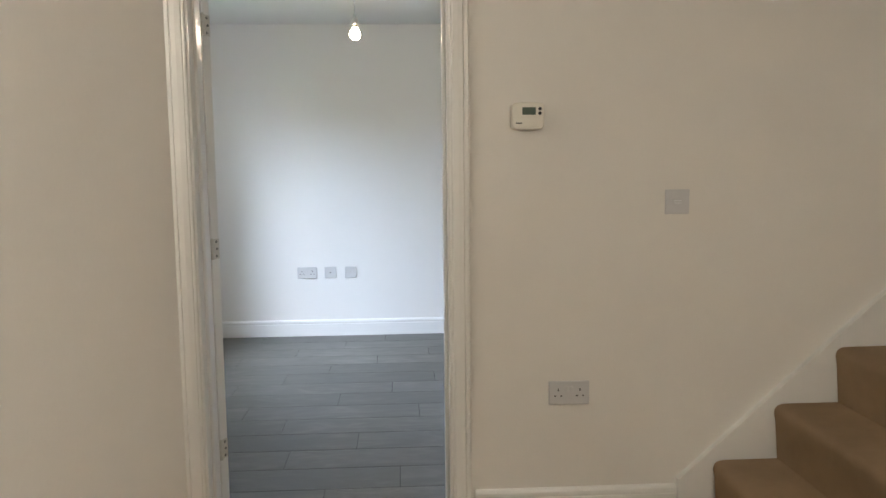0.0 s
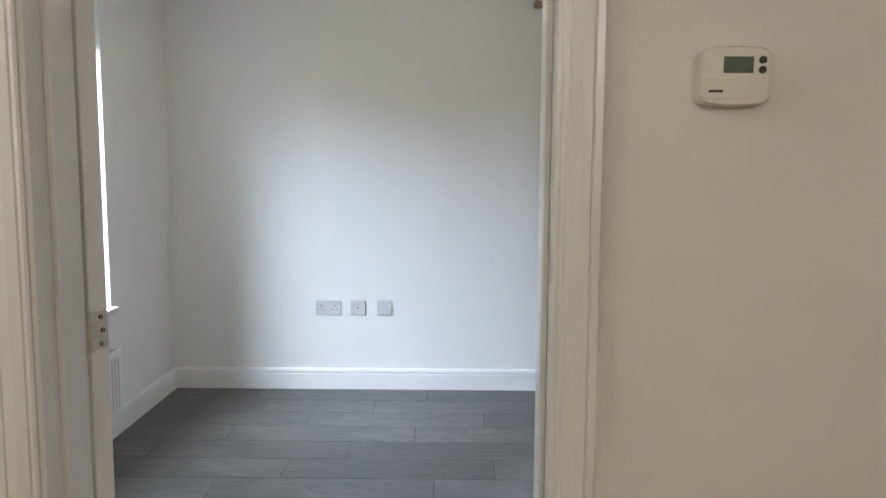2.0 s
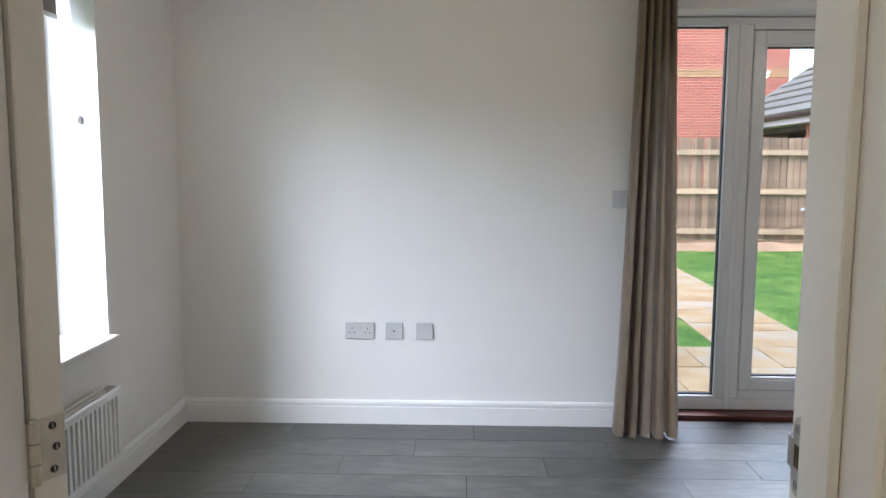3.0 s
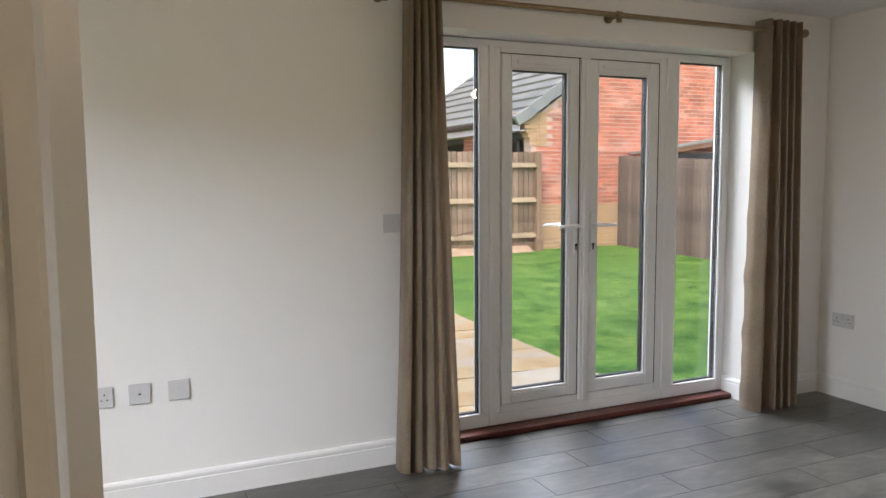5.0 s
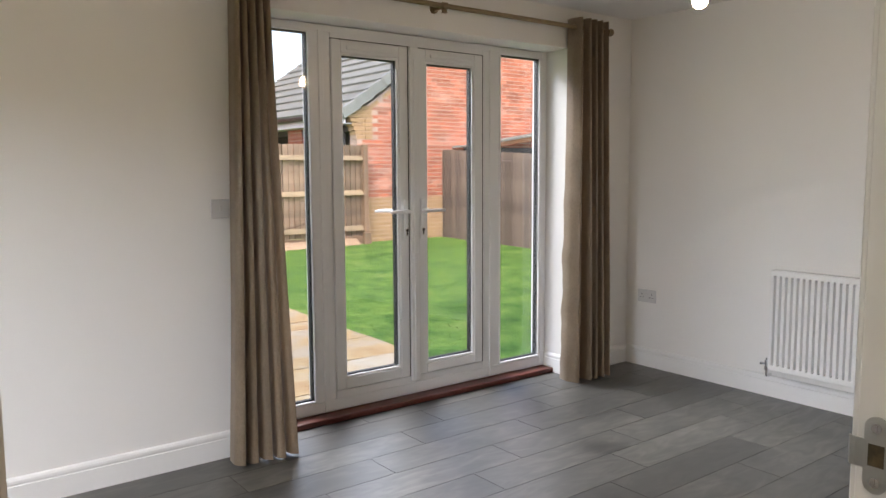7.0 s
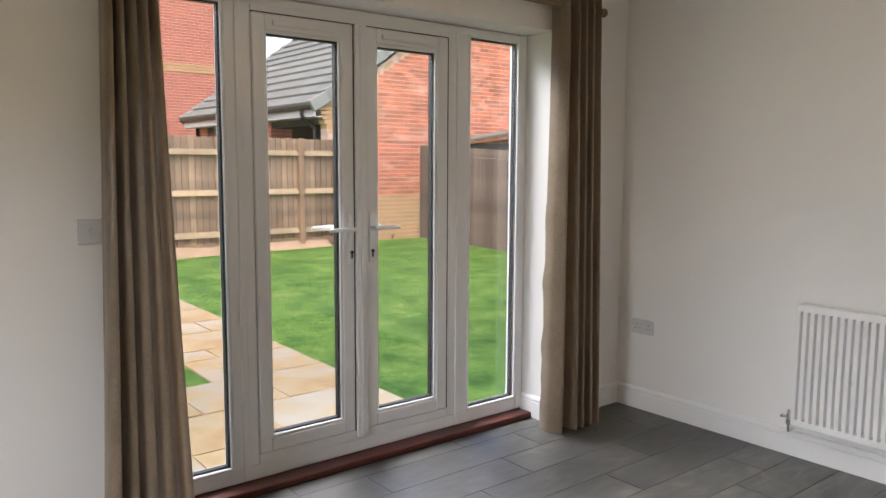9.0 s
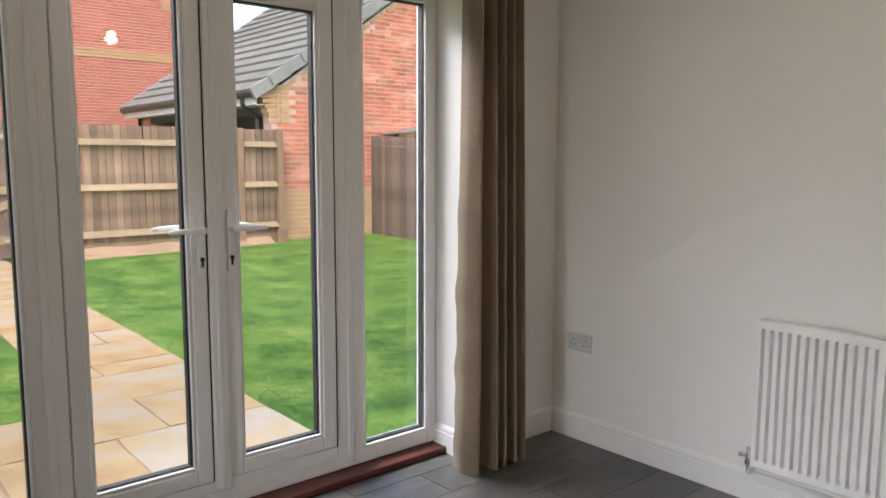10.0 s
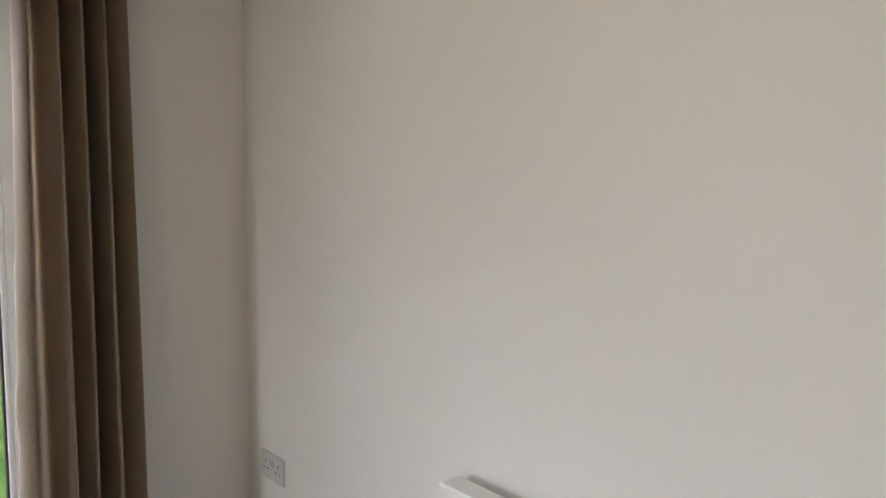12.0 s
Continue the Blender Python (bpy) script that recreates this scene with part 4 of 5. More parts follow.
def eyelets(ob, places):
    """Chrome rings in the cloth where the pole passes through it."""
    for x in places:
        bm = bmesh.new()
        m = Matrix.Translation((x, RODY, RODZ)) @ pose(0, 0, 0, 0, 90, 0)
        bmesh.ops.create_circle(bm, segments=24, radius=0.025, matrix=m)
        ex = bmesh.ops.extrude_edge_only(bm, edges=bm.edges[:])
        for q in ex["geom"]:
            if isinstance(q, bmesh.types.BMVert):
                q.co.x += 0.006
                q.co.y = RODY + (q.co.y - RODY) * 0.74
                q.co.z = RODZ + (q.co.z - RODZ) * 0.74
        bmesh.ops.solidify(bm, geom=bm.faces[:], thickness=0.003)
        part("eyelet", bm, M["chrome"], ob, "round chrome eyelet")


def curtain(label, top, bottom, pleats, ends, seed):
    """Eyelet curtain: top and bottom spans in x, depth growing downwards."""
    rnd = random.Random(seed)
    cx = (bottom[0] + bottom[1]) / 2
    ob = thing("curtain", (cx, RODY, 0), label, "curtain", "pair of curtains")
    nu, nv = pleats * 16 + 1, 46
    ph = [rnd.uniform(-0.5, 0.5) for _ in range(pleats + 2)]
    am = [rnd.uniform(0.75, 1.2) for _ in range(pleats + 2)]
    bm = bmesh.new()
    z_top, z_bot = RODZ + 0.055, 0.006
    grid = []
    for j in range(nv):
        v = j / (nv - 1)
        z = z_top + (z_bot - z_top) * v
        row = []
        for i in range(nu):
            u = i / (nu - 1)
            k = u * pleats
            a = am[int(k)] * (1 - (k % 1)) + am[int(k) + 1] * (k % 1)
            p = ph[int(k)] * (1 - (k % 1)) + ph[int(k) + 1] * (k % 1)
            sharp = 1 - 2 * abs(math.sin(math.pi * k + 0.6 * p * v)) ** 0.8
            e = v ** 1.15
            x0 = top[0] + (bottom[0] - top[0]) * e
            x1 = top[1] + (bottom[1] - top[1]) * e
            amp = 0.042 + 0.016 * v
            x = x0 + (x1 - x0) * u + 0.007 * math.cos(4 * math.pi * k) * (0.4 + v)
            y = RODY + ends[0] * (1 - v) + ends[1] * v + amp * a * sharp
            y += 0.004 * math.sin(7 * v + 5 * u) * v
            zz = z + (0.003 * math.sin(2 * math.pi * k * 0.5 + 1) if j == nv - 1 else 0)
            row.append(bm.verts.new((x, y, zz)))
        grid.append(row)
    for r0, r1 in zip(grid, grid[1:]):
        for i in range(nu - 1):
            bm.faces.new((r0[i], r0[i + 1], r1[i + 1], r1[i]))
    bmesh.ops.solidify(bm, geom=bm.faces[:], thickness=0.003)
    part("cloth", bm, M["fabric"], ob, soft=True)
    eyelets(ob, [top[0] + (top[1] - top[0]) * (n + 0.5) / pleats for n in range(pleats)])
    return ob


curtain("tan woven eyelet curtain gathered in narrow straight pleats", (2.262, 2.43), (2.18, 2.50), 5, (0.0, -0.035), 3)


def spline(p, u):
    """A point on a smooth line through p, u from 0 to 1."""
    n = len(p) - 1
    k = min(int(u * n), n - 1)
    f = u * n - k
    a, b, c, d = p[max(k - 1, 0)], p[k], p[k + 1], p[min(k + 2, n)]
    return tuple(0.5 * (2 * b[i] + (c[i] - a[i]) * f + (2 * a[i] - 5 * b[i] + 4 * c[i] - d[i]) * f * f + (3 * b[i] - a[i] - 3 * c[i] + d[i]) * f ** 3) for i in (0, 1))


def turned_curtain(label, folds=4):
    """Eyelet curtain whose leading panel is turned towards the glass, with narrow folds behind it."""
    ob = thing("curtain", (4.56, RODY, 0), label, "curtain", "pair of curtains")
    head = [(4.440, -0.030), (4.434, -0.090), (4.452, -0.145)]
    foot = [(4.388, -0.040), (4.372, -0.120), (4.408, -0.192)]
    for k in range(folds):
        a, b = 4.486 + k * 0.058, 4.470 + k * 0.062
        head += [(a, -0.036), (a + 0.034, -0.150 + 0.004 * k)]
        foot += [(b, -0.055), (b + 0.038, -0.205 + 0.003 * k)]
    nu, nv = 131, 70
    bm = bmesh.new()
    grid = []
    for j in range(nv):
        v = j / (nv - 1)
        z = RODZ + 0.055 + (0.005 - RODZ - 0.055) * v
        row = []
        for i in range(nu):
            u = i / (nu - 1)
            p, q = spline(head, u), spline(foot, u)
            e = v ** 1.5
            x, y = p[0] + (q[0] - p[0]) * e, p[1] + (q[1] - p[1]) * v
            edge = max(0.0, 1 - u / 0.20)
            low = min(1.0, max(0.0, (v - 0.35) * 2.2))
            # puckers down the stitched edge and soft dents across the panel
            x += edge * low * (0.005 * math.sin(46 * v) + 0.004 * math.sin(83 * v + 1))
            y += edge * low * 0.006 * math.sin(37 * v + 2)
            x += 0.010 * math.sin(9 * v + 7 * u) * v * v * max(0.0, 1 - u / 0.3) + 0.004 * math.sin(5 * v + 11 * u) * v
            row.append(bm.verts.new((x, y, z)))
        grid.append(row)
    for r0, r1 in zip(grid, grid[1:]):
        for i in range(nu - 1):
            bm.faces.new((r0[i], r0[i + 1], r1[i + 1], r1[i]))
    bmesh.ops.solidify(bm, geom=bm.faces[:], thickness=0.003)
    part("cloth", bm, M["fabric"], ob, soft=True)
    eyelets(ob, [4.437, 4.468] + [4.503 + k * 0.058 for k in range(folds)])
    return ob


turned_curtain("tan woven eyelet curtain gathered with its edge turned to the glass")


# ---------------------------------------------------------------- stairs
def stairs():
    ob = thing("stairs", (2.76, HY, 0), "carpeted beige staircase rising along the wall", "stairs", kind="structure")
    rise, go, x0 = 0.203, 0.218, 2.768
    ya, yb = -4.02, HY - 0.034
    for k in range(12):
        z = 0.0175 + rise * (k + 1)
        bm = bmesh.new()
        prof = [(-0.010, -rise), (-0.022, -0.06), (-0.027, -0.036), (-0.0265, -0.024), (-0.022, -0.013), (-0.013, -0.005), (0.001, -0.001), (0.02, 0.0), (go + 0.004, 0.0), (go + 0.004, -rise)]
        sweep(bm, prof, [((x0 + go * k, ya, z), (1, 0, 0), (0, 0, 1)), ((x0 + go * k, yb, z), (1, 0, 0), (0, 0, 1))])
        part("carpeted_step", bm, M["carpet"], ob, soft=True)
    bm = bmesh.new()
    s = 0.905
    prof = [(2.618, 0.0), (2.618, 0.150), (5.45, 0.150 + s * (5.45 - 2.618)), (5.45, 0.150 + s * (5.45 - 2.618) - 0.5), (2.80, 0.0)]
    sweep(bm, prof, [((0, HY - 0.030, 0), (1, 0, 0), (0, 0, 1)), ((0, HY, 0), (1, 0, 0), (0, 0, 1))])
    part("wall_string", bm, M["gloss"], ob, "white painted wall string")
    bm = bmesh.new()
    prof = [(2.70, 0.0), (2.70, 0.16), (5.45, 0.16 + s * 2.75), (5.45, 0.0)]
    sweep(bm, prof, [((0, -4.06, 0), (1, 0, 0), (0, 0, 1)), ((0, -4.022, 0), (1, 0, 0), (0, 0, 1))])
    part("outer_string", bm, M["gloss"], ob)


stairs()


# ---------------------------------------------------------------- garden
def ground_z(y):
    return -0.10 + 0.0172 * min(max(y - 0.4, 0), 7.9)


bm = bmesh.new()
ys = [-400, -9, 0.29, 0.4, 2, 4, 6, 8.3, 12, 60, 400]
xs = [-400, -12, 0, 2, 4, 6, 8, 10, 14, 60, 400]
gv = [[bm.verts.new((x, y, ground_z(y) - (0.06 if y < 0.3 else 0))) for x in xs] for y in ys]
for r0, r1 in zip(gv, gv[1:]):
    for i in range(len(xs) - 1):
        bm.faces.new((r0[i], r0[i + 1], r1[i + 1], r1[i]))
solid("ground", bm, M["lawn"], "green garden lawn running to the fences", "lawn")
PX0, PX1, PY = 3.42, 4.262, 2.04


def grass():
    rng = np.random.default_rng(5)
    n = 150000
    x, y = rng.uniform(2.2, 9.9, n), 0.3 + 8.0 * rng.uniform(0, 1, n) ** 1.15
    keep = ~(((x < PX1) & (y < PY)) | ((x > PX0) & (x < PX1)))
    x, y = x[keep], y[keep]
    n = len(x)
    a, lean = rng.uniform(0, 2 * np.pi, n), rng.uniform(0.025, 0.05, n)
    h, w = rng.uniform(0.006, 0.016, n), rng.uniform(0.003, 0.006, n)
    z = -0.10 + 0.0172 * np.clip(y - 0.4, 0, 7.9) - 0.002
    co = np.empty((n, 3, 3))
    co[:, 0] = np.stack([x - w * np.cos(a), y - w * np.sin(a), z], 1)
    co[:, 1] = np.stack([x + w * np.cos(a), y + w * np.sin(a), z], 1)
    co[:, 2] = np.stack([x - lean * np.sin(a), y + lean * np.cos(a), z + h], 1)
    nz = np.cross(co[:, 1] - co[:, 0], co[:, 2] - co[:, 0])[:, 2]
    co[nz < 0] = co[nz < 0][:, [1, 0, 2]]
    me = bpy.data.meshes.new("grass")
    me.from_pydata(co.reshape(-1, 3), [], np.arange(3 * n).reshape(-1, 3).tolist())
    me.materials.append(M["lawn"])
    tagged(new("grass", me), "short green grass blades on the lawn", "grass", kind="stuff")


grass()


def slab_mesh(w, d, seed):
    rnd = random.Random(seed)
    bm = bmesh.new()
    n = 3
    g = 0.005
    pts = [[(-w / 2 + g + (w - 2 * g) * i / n, -d / 2 + g + (d - 2 * g) * j / n) for i in range(n + 1)] for j in range(n + 1)]
    top = []
    for j in range(n + 1):
        row = []
        for i in range(n + 1):
            x, y = pts[j][i]
            e = i in (0, n) or j in (0, n)
            row.append(bm.verts.new((x + rnd.uniform(-0.004, 0.004) * e, y + rnd.uniform(-0.004, 0.004) * e, rnd.uniform(-0.004, 0.003) - (0.003 if e else 0))))
        top.append(row)
    for j in range(n):
        for i in range(n):
            bm.faces.new((top[j][i], top[j][i + 1], top[j + 1][i + 1], top[j + 1][i]))
    edge = [e for e in bm.edges if e.is_boundary]
    ex = bmesh.ops.extrude_edge_only(bm, edges=edge)
    for v in ex["geom"]:
        if isinstance(v, bmesh.types.BMVert):
            v.co.z -= 0.03
    me = bpy.data.meshes.new("paving_slab")
    bm.to_mesh(me)
    bm.free()
    me.materials.append(M["slab"])
    return me


def patio():
    bm = bmesh.new()
    for x0, x1, y0, y1 in ((0.6, PX1, 0.30, PY), (PX0, PX1, PY, 8.5)):
        q = [bm.verts.new((x, y, ground_z(y) + 0.004)) for x, y in ((x0, y0), (x1, y0), (x1, y1), (x0, y1))]
        bm.faces.new(q)
    ob = solid("pavement", bm, M["soil"], "cream and ochre sandstone patio and garden path", "paving")
    k = 0
    y = 0.32
    rows = [(0.58, "p"), (0.56, "p"), (0.575, "p")]
    for d, _ in rows:
        x = PX1
        off = [(0.56, 0.842, 0.56, 0.842, 0.56, 0.56), (0.842, 0.56, 0.842, 0.56, 0.56, 0.56), (0.56, 0.56, 0.842, 0.842, 0.56, 0.56)][k % 3]
        for w in off:
            piece("paving_slab", slab_mesh(w, d, 11 + k * 7 + int(x * 10)), ob, pose(x - w / 2, y + d / 2, ground_z(y + d / 2) + 0.014, 1.0))
            x -= w
        y += d
        k += 1
    n = 0
    while y < 8.4:
        d = (0.56, 0.28, 0.56, 0.42)[n % 4]
        split = ((0.842,), (0.56, 0.282), (0.842,), (0.282, 0.56))[n % 4]
        x = PX1
        for w in split:
            piece("paving_slab", slab_mesh(w, d, 50 + n * 3 + int(w * 10)), ob, pose(x - w / 2, y + d / 2, ground_z(y + d / 2) + 0.014, 0.98))
            x -= w
        y += d
        n += 1


patio()

# fence across the end of the lawn: rails and posts on this side
FY, FTOPZ = 8.30, 1.785


def board_mesh(w, h, m):
    bm = B(-w / 2, w / 2, -0.004, 0.012, 0, h)
    for v in bm.verts:
        if v.co.x > 0:
            v.co.y = 0.012 if v.co.y > 0 else 0.002
        else:
            v.co.y = 0.012 if v.co.y > 0 else -0.012
    me = bpy.data.meshes.new("board")
    bm.to_mesh(me)
    bm.free()
    me.materials.append(m)
    return me


def end_fence(x0, x1, posts, name_label):
    ob = thing("fence", (x0, FY, 0), name_label, "fence", "garden fences")
    z0 = ground_z(FY)
    me = board_mesh(0.0965, FTOPZ - z0 - 0.15, M["board"])
    n = int((x1 - x0) / 0.098)
    rnd = random.Random(int(x0 * 100))
    for k in range(n):
        b = new("board", me)
        b.parent = ob
        b.location = (0.05 + k * (x1 - x0) / n, 0.02 + rnd.uniform(-0.003, 0.003), z0 + 0.15 + rnd.uniform(-0.008, 0.008))
        b.rotation_euler = (0, radians(rnd.uniform(-0.5, 0.5)), 0)
    part("gravel_board", B(x0, x1, FY + 0.0, FY + 0.028, z0 - 0.02, z0 + 0.145, bevel=0.003), M["post"], ob)
    for z in (z0 + 0.24, z0 + 0.87, z0 + 1.48):
        bm = bmesh.new()
        sweep(bm, [(0, 0), (-0.075, 0), (-0.055, 0.030), (0, 0.085)], [((x0, FY + 0.016, z), (0, 1, 0), (0, 0, 1)), ((x1, FY + 0.016, z), (0, 1, 0), (0, 0, 1))])
        part("rail", bm, M["rail"], ob)
    for x in posts:
        part("post", B(x - 0.045, x + 0.045, FY - 0.075, FY + 0.015, z0 - 0.05, FTOPZ + 0.01, bevel=0.004), M["post"], ob)
    return ob


end_fence(4.62, 8.13, (4.62, 7.44, 8.10), "weathered brown feather-edge timber fence with rails")
end_fence(-3.0, 3.50, (3.50, 1.6, -0.3), "weathered brown feather-edge timber fence with rails")
part_z = ground_z(FY)
block = solid("timber_block", B(8.00, 8.14, FY - 0.16, FY - 0.078, part_z - 0.02, part_z + 0.20, bevel=0.006), M["post"], "short timber block at the foot of the fence post", "timber block", kind="")


def garden_gate():
    x0, x1, z0 = 3.56, 4.56, ground_z(FY) + 0.05
    ob = thing("garden_gate", (x0, FY, z0), "closed weathered timber garden gate with a diagonal brace", "gate")
    rnd = random.Random(4)
    me = board_mesh(0.10, 1.72, M["board_grey"])
    for k in range(10):
        b = new("board", me)
        b.parent = ob
        b.location = (0.05 + k * 0.1, 0.02, rnd.uniform(-0.004, 0.004))
    for z in (0.22, 0.85, 1.52):
        part("ledge", B(x0, x1, FY - 0.022, FY + 0.012, z0 + z - 0.05, z0 + z + 0.05, bevel=0.003), M["rail"], ob)
    bm = bmesh.new()
    sweep(bm, [(0, 0), (-0.03, 0), (-0.03, 0.1), (0, 0.1)], [((x0, FY + 0.010, z0 + 0.27), (0, 1, 0), (0, 0, 1)), ((x1, FY + 0.010, z0 + 0.75), (0, 1, 0), (0, 0, 1))])
    part("brace", bm, M["rail"], ob)
    for z in (0.22, 1.52):
        part("strap_hinge", B(x1 - 0.32, x1 + 0.03, FY - 0.030, FY - 0.023, z0 + z - 0.02, z0 + z + 0.02, bevel=0.002), M["steel"], ob, "galvanised strap hinge")


garden_gate()


def side_top(y):
    return 1.73 - 0.052 * min(8.4 - y, 5.0)


def side_fence():
    """The fence down the side of the lawn, its boards towards the house."""
    x = 9.95
    ob = thing("fence", (x, 0.3, 0), "silvered brown close-board timber fence along the lawn", "fence", "garden fences")
    rnd = random.Random(9)
    y, k = 0.35, 0
    mes = [board_mesh(0.094, 1.0, M["board_grey"]), board_mesh(0.096, 1.006, M["board_grey"])]
    while y < 8.38:
        b = new("board", mes[k % 2])
        b.parent = ob
        b.location = (rnd.uniform(-0.004, 0.004), y - 0.3, ground_z(y) + 0.0)
        b.rotation_euler = (0, 0, radians(-90))
        b.scale = (1, 1, side_top(y) - ground_z(y))
        y += 0.10
        k += 1
    for z in (0.25, 0.75, 1.2):
        part("rail", B(x + 0.02, x + 0.06, 0.32, 8.4, z, z + 0.08), M["rail"], ob)
    bm = bmesh.new()
    rod(bm, (x - 0.02, 3.2, side_top(3.2) - 0.13), (x - 0.02, 8.38, side_top(8.38) - 0.15), 0.0025, 6)
    part("wire", bm, M["line"], ob, "thin pale pink line strung along the boards")


side_fence()


def neighbour_shed():
    ob = thing("garden_shed", (11.4, 8.2, 0), "low timber shed with a sloping roof edge behind the fence", "shed")
    # the shadow below the roof edge is painted in as a near-black wall
    part("wall", B(10.45, 13.2, 8.02, 8.38, 0.0, 1.78), M["shade_dark"], ob, "shed wall with its shade put into a near-black colour")
    for name, d0, d1, y0, y1, mat in (("roof", 0.0, 0.03, 7.90, 8.42, M["roof"]), ("fascia", -0.085, 0.002, 7.92, 7.945, M["shed"])):
        bm = bmesh.new()
        prof = [(10.2, 1.765 + d0), (10.2, 1.765 + d1), (13.4, 2.23 + d1), (13.4, 2.23 + d0)]
        sweep(bm, prof, [((0, y0, 0), (1, 0, 0), (0, 0, 1)), ((0, y1, 0), (1, 0, 0), (0, 0, 1))])
        part(name, bm, mat, ob, "red-brown timber roof edge" if name == "fascia" else "")
    part("post", B(10.48, 10.56, 7.95, 8.02, 0, 1.72), M["post"], ob)


neighbour_shed()


# ---------------------------------------------------------------- brick garage beyond the fence
GX0, GX1, GY0, GY1 = 8.06, 14.75, 8.46, 14.4
APX, APZ, EVZ, PITCH = 11.4, 4.73, 2.37, 0.70


def gable_top(x):
    return APZ - PITCH * abs(x - APX) - 0.035


def garage():
    ob = thing("garage", (GX0, GY0, 0), "red brick garage with buff plinth and grey tiled roof", "garage", kind="structure")
    bm = bmesh.new()
    prof = [(GX0 + 0.004, -0.1), (GX0 + 0.004, gable_top(GX0)), (APX, gable_top(APX)), (GX1, gable_top(GX1)), (GX1, -0.1)]
    sweep(bm, prof, [((0, GY0 + 0.0045, 0), (1, 0, 0), (0, 0, 1)), ((0, GY0 + 0.25, 0), (1, 0, 0), (0, 0, 1))])
    wall = part("wall", bm, M["mortar"], ob, "red brick gable wall in stretcher bond")
    # open bays below the eave, with brick piers; near-black back and lintel paint the bays' shade
    for y0, y1 in ((10.6, 11.2), (13.7, GY1)):
        part("pier", B(GX0, GX0 + 0.45, y0, y1, -0.1, 2.2), M["far_brick"], ob)
    part("bay_back", B(GX0 + 0.9, GX0 + 1.0, GY0 + 0.25, GY1, -0.1, 2.4), M["shade_dark"], ob, "near-black sheet for the shade in the recess behind the piers")
    part("lintel", B(GX0 + 0.02, GX0 + 0.35, GY0 + 0.25, GY1, 2.05, 2.30), M["shade_dark"], ob)
    part("wall_back", B(GX0, GX1, GY1 - 0.25, GY1, -0.1, 2.3), M["far_brick"], ob)
    part("fascia", B(7.80, 7.825, GY0 - 0.02, GY1, 2.165, 2.33, bevel=0.004), M["soffit"], ob, "white fascia board")
    part("soffit", B(7.825, GX0 + 0.02, GY0 + 0.0, GY1, 2.165, 2.178), M["soffit"], ob)
    bm = bmesh.new()
    rod(bm, (7.755, GY0 - 0.03, 2.33), (7.755, GY1 + 0.03, 2.33), 0.055, 14)
    part("gutter", bm, M["gutter"], ob, "black half-round gutter")
    bm = bmesh.new()
    rod(bm, (7.755, GY0 + 0.35, 2.30), (7.755, GY0 + 0.35, 2.18), 0.034, 12)
    rod(bm, (7.755, GY0 + 0.35, 2.18), (8.0, GY0 + 0.35, 1.98), 0.034, 12)
    rod(bm, (8.0, GY0 + 0.35, 1.99), (8.0, GY0 + 0.35, 0.0), 0.034, 12)
    part("downpipe", bm, M["gutter"], ob, "black downpipe with a swan neck")
    # roof: lapped courses up both slopes
    roof = part("roof", sweep(bmesh.new(), [(7.79, EVZ - 0.03), (APX, APZ - 0.05), (15.01, EVZ - 0.03), (APX, APZ - 0.12)],
                              [((0, GY0 + 0.02, 0), (1, 0, 0), (0, 0, 1)), ((0, GY1 - 0.02, 0), (1, 0, 0), (0, 0, 1))]), M["roof"], ob, "grey concrete tiled roof")
    ang = math.atan(PITCH)
    n = 13
    run = (APX - 7.72) / math.cos(ang)
    gauge = run / n
    bm = B(0, gauge + 0.06, -(GY1 - GY0) / 2 - 0.03, (GY1 - GY0) / 2 + 0.03, 0, 0.046)
    me = bpy.data.meshes.new("tile_course")
    bm.to_mesh(me)
    bm.free()
    me.materials.append(M["roof"])
    for side in (1, -1):
        for k in range(n):
            d = k * gauge
            x = 7.72 + d * math.cos(ang)
            z = EVZ - 0.02 + d * math.sin(ang)
            m = Matrix.Translation((x - GX0 if side > 0 else 2 * APX - x - GX0, (GY1 - GY0) / 2, z + 0.012)) @ pose(0, 0, 0, 0, 0, 0 if side > 0 else 180) @ pose(0, 0, 0, 0, -math.degrees(ang) + 6.4)
            piece("tile_course", me, roof, m)
    part("ridge", sweep(bmesh.new(), [(-0.13, -0.09), (-0.05, 0.03), (0.05, 0.03), (0.13, -0.09)],
                        [((APX, GY0 - 0.04, APZ + 0.02), (1, 0, 0), (0, 0, 1)), ((APX, GY1 + 0.04, APZ + 0.02), (1, 0, 0), (0, 0, 1))]), M["verge"], roof)
    # dry verge caps up the front gable
    bm = B(-0.02, gauge + 0.03, -0.075, 0.03, -0.135, 0.055, bevel=0.008)
    me = bpy.data.meshes.new("verge_cap")
    bm.to_mesh(me)
    bm.free()
    me.materials.append(M["verge"])
    for yy in (-0.02, GY1 - GY0 + 0.02):
        for side in (1, -1):
            for k in range(n):
                d = k * gauge
                x = 7.72 + d * math.cos(ang)
                z = EVZ + 0.0 + d * math.sin(ang)
                m = Matrix.Translation((x - GX0 if side > 0 else 2 * APX - x - GX0, yy, z)) @ pose(0, 0, 0, 0, 0, 0 if side > 0 else 180) @ pose(0, 0, 0, 0, -math.degrees(ang) + 4.0)
                piece("verge_cap", me, roof, m)
    # buff brick corner, corbelled out in steps under the eave
    for k in range(8):
        z = 1.90 + k * 0.075
        out = 0.034 * k
        ends = [GX0 - out, GX0 + (0.10 if k % 2 else 0.17), GX0 + 0.33]
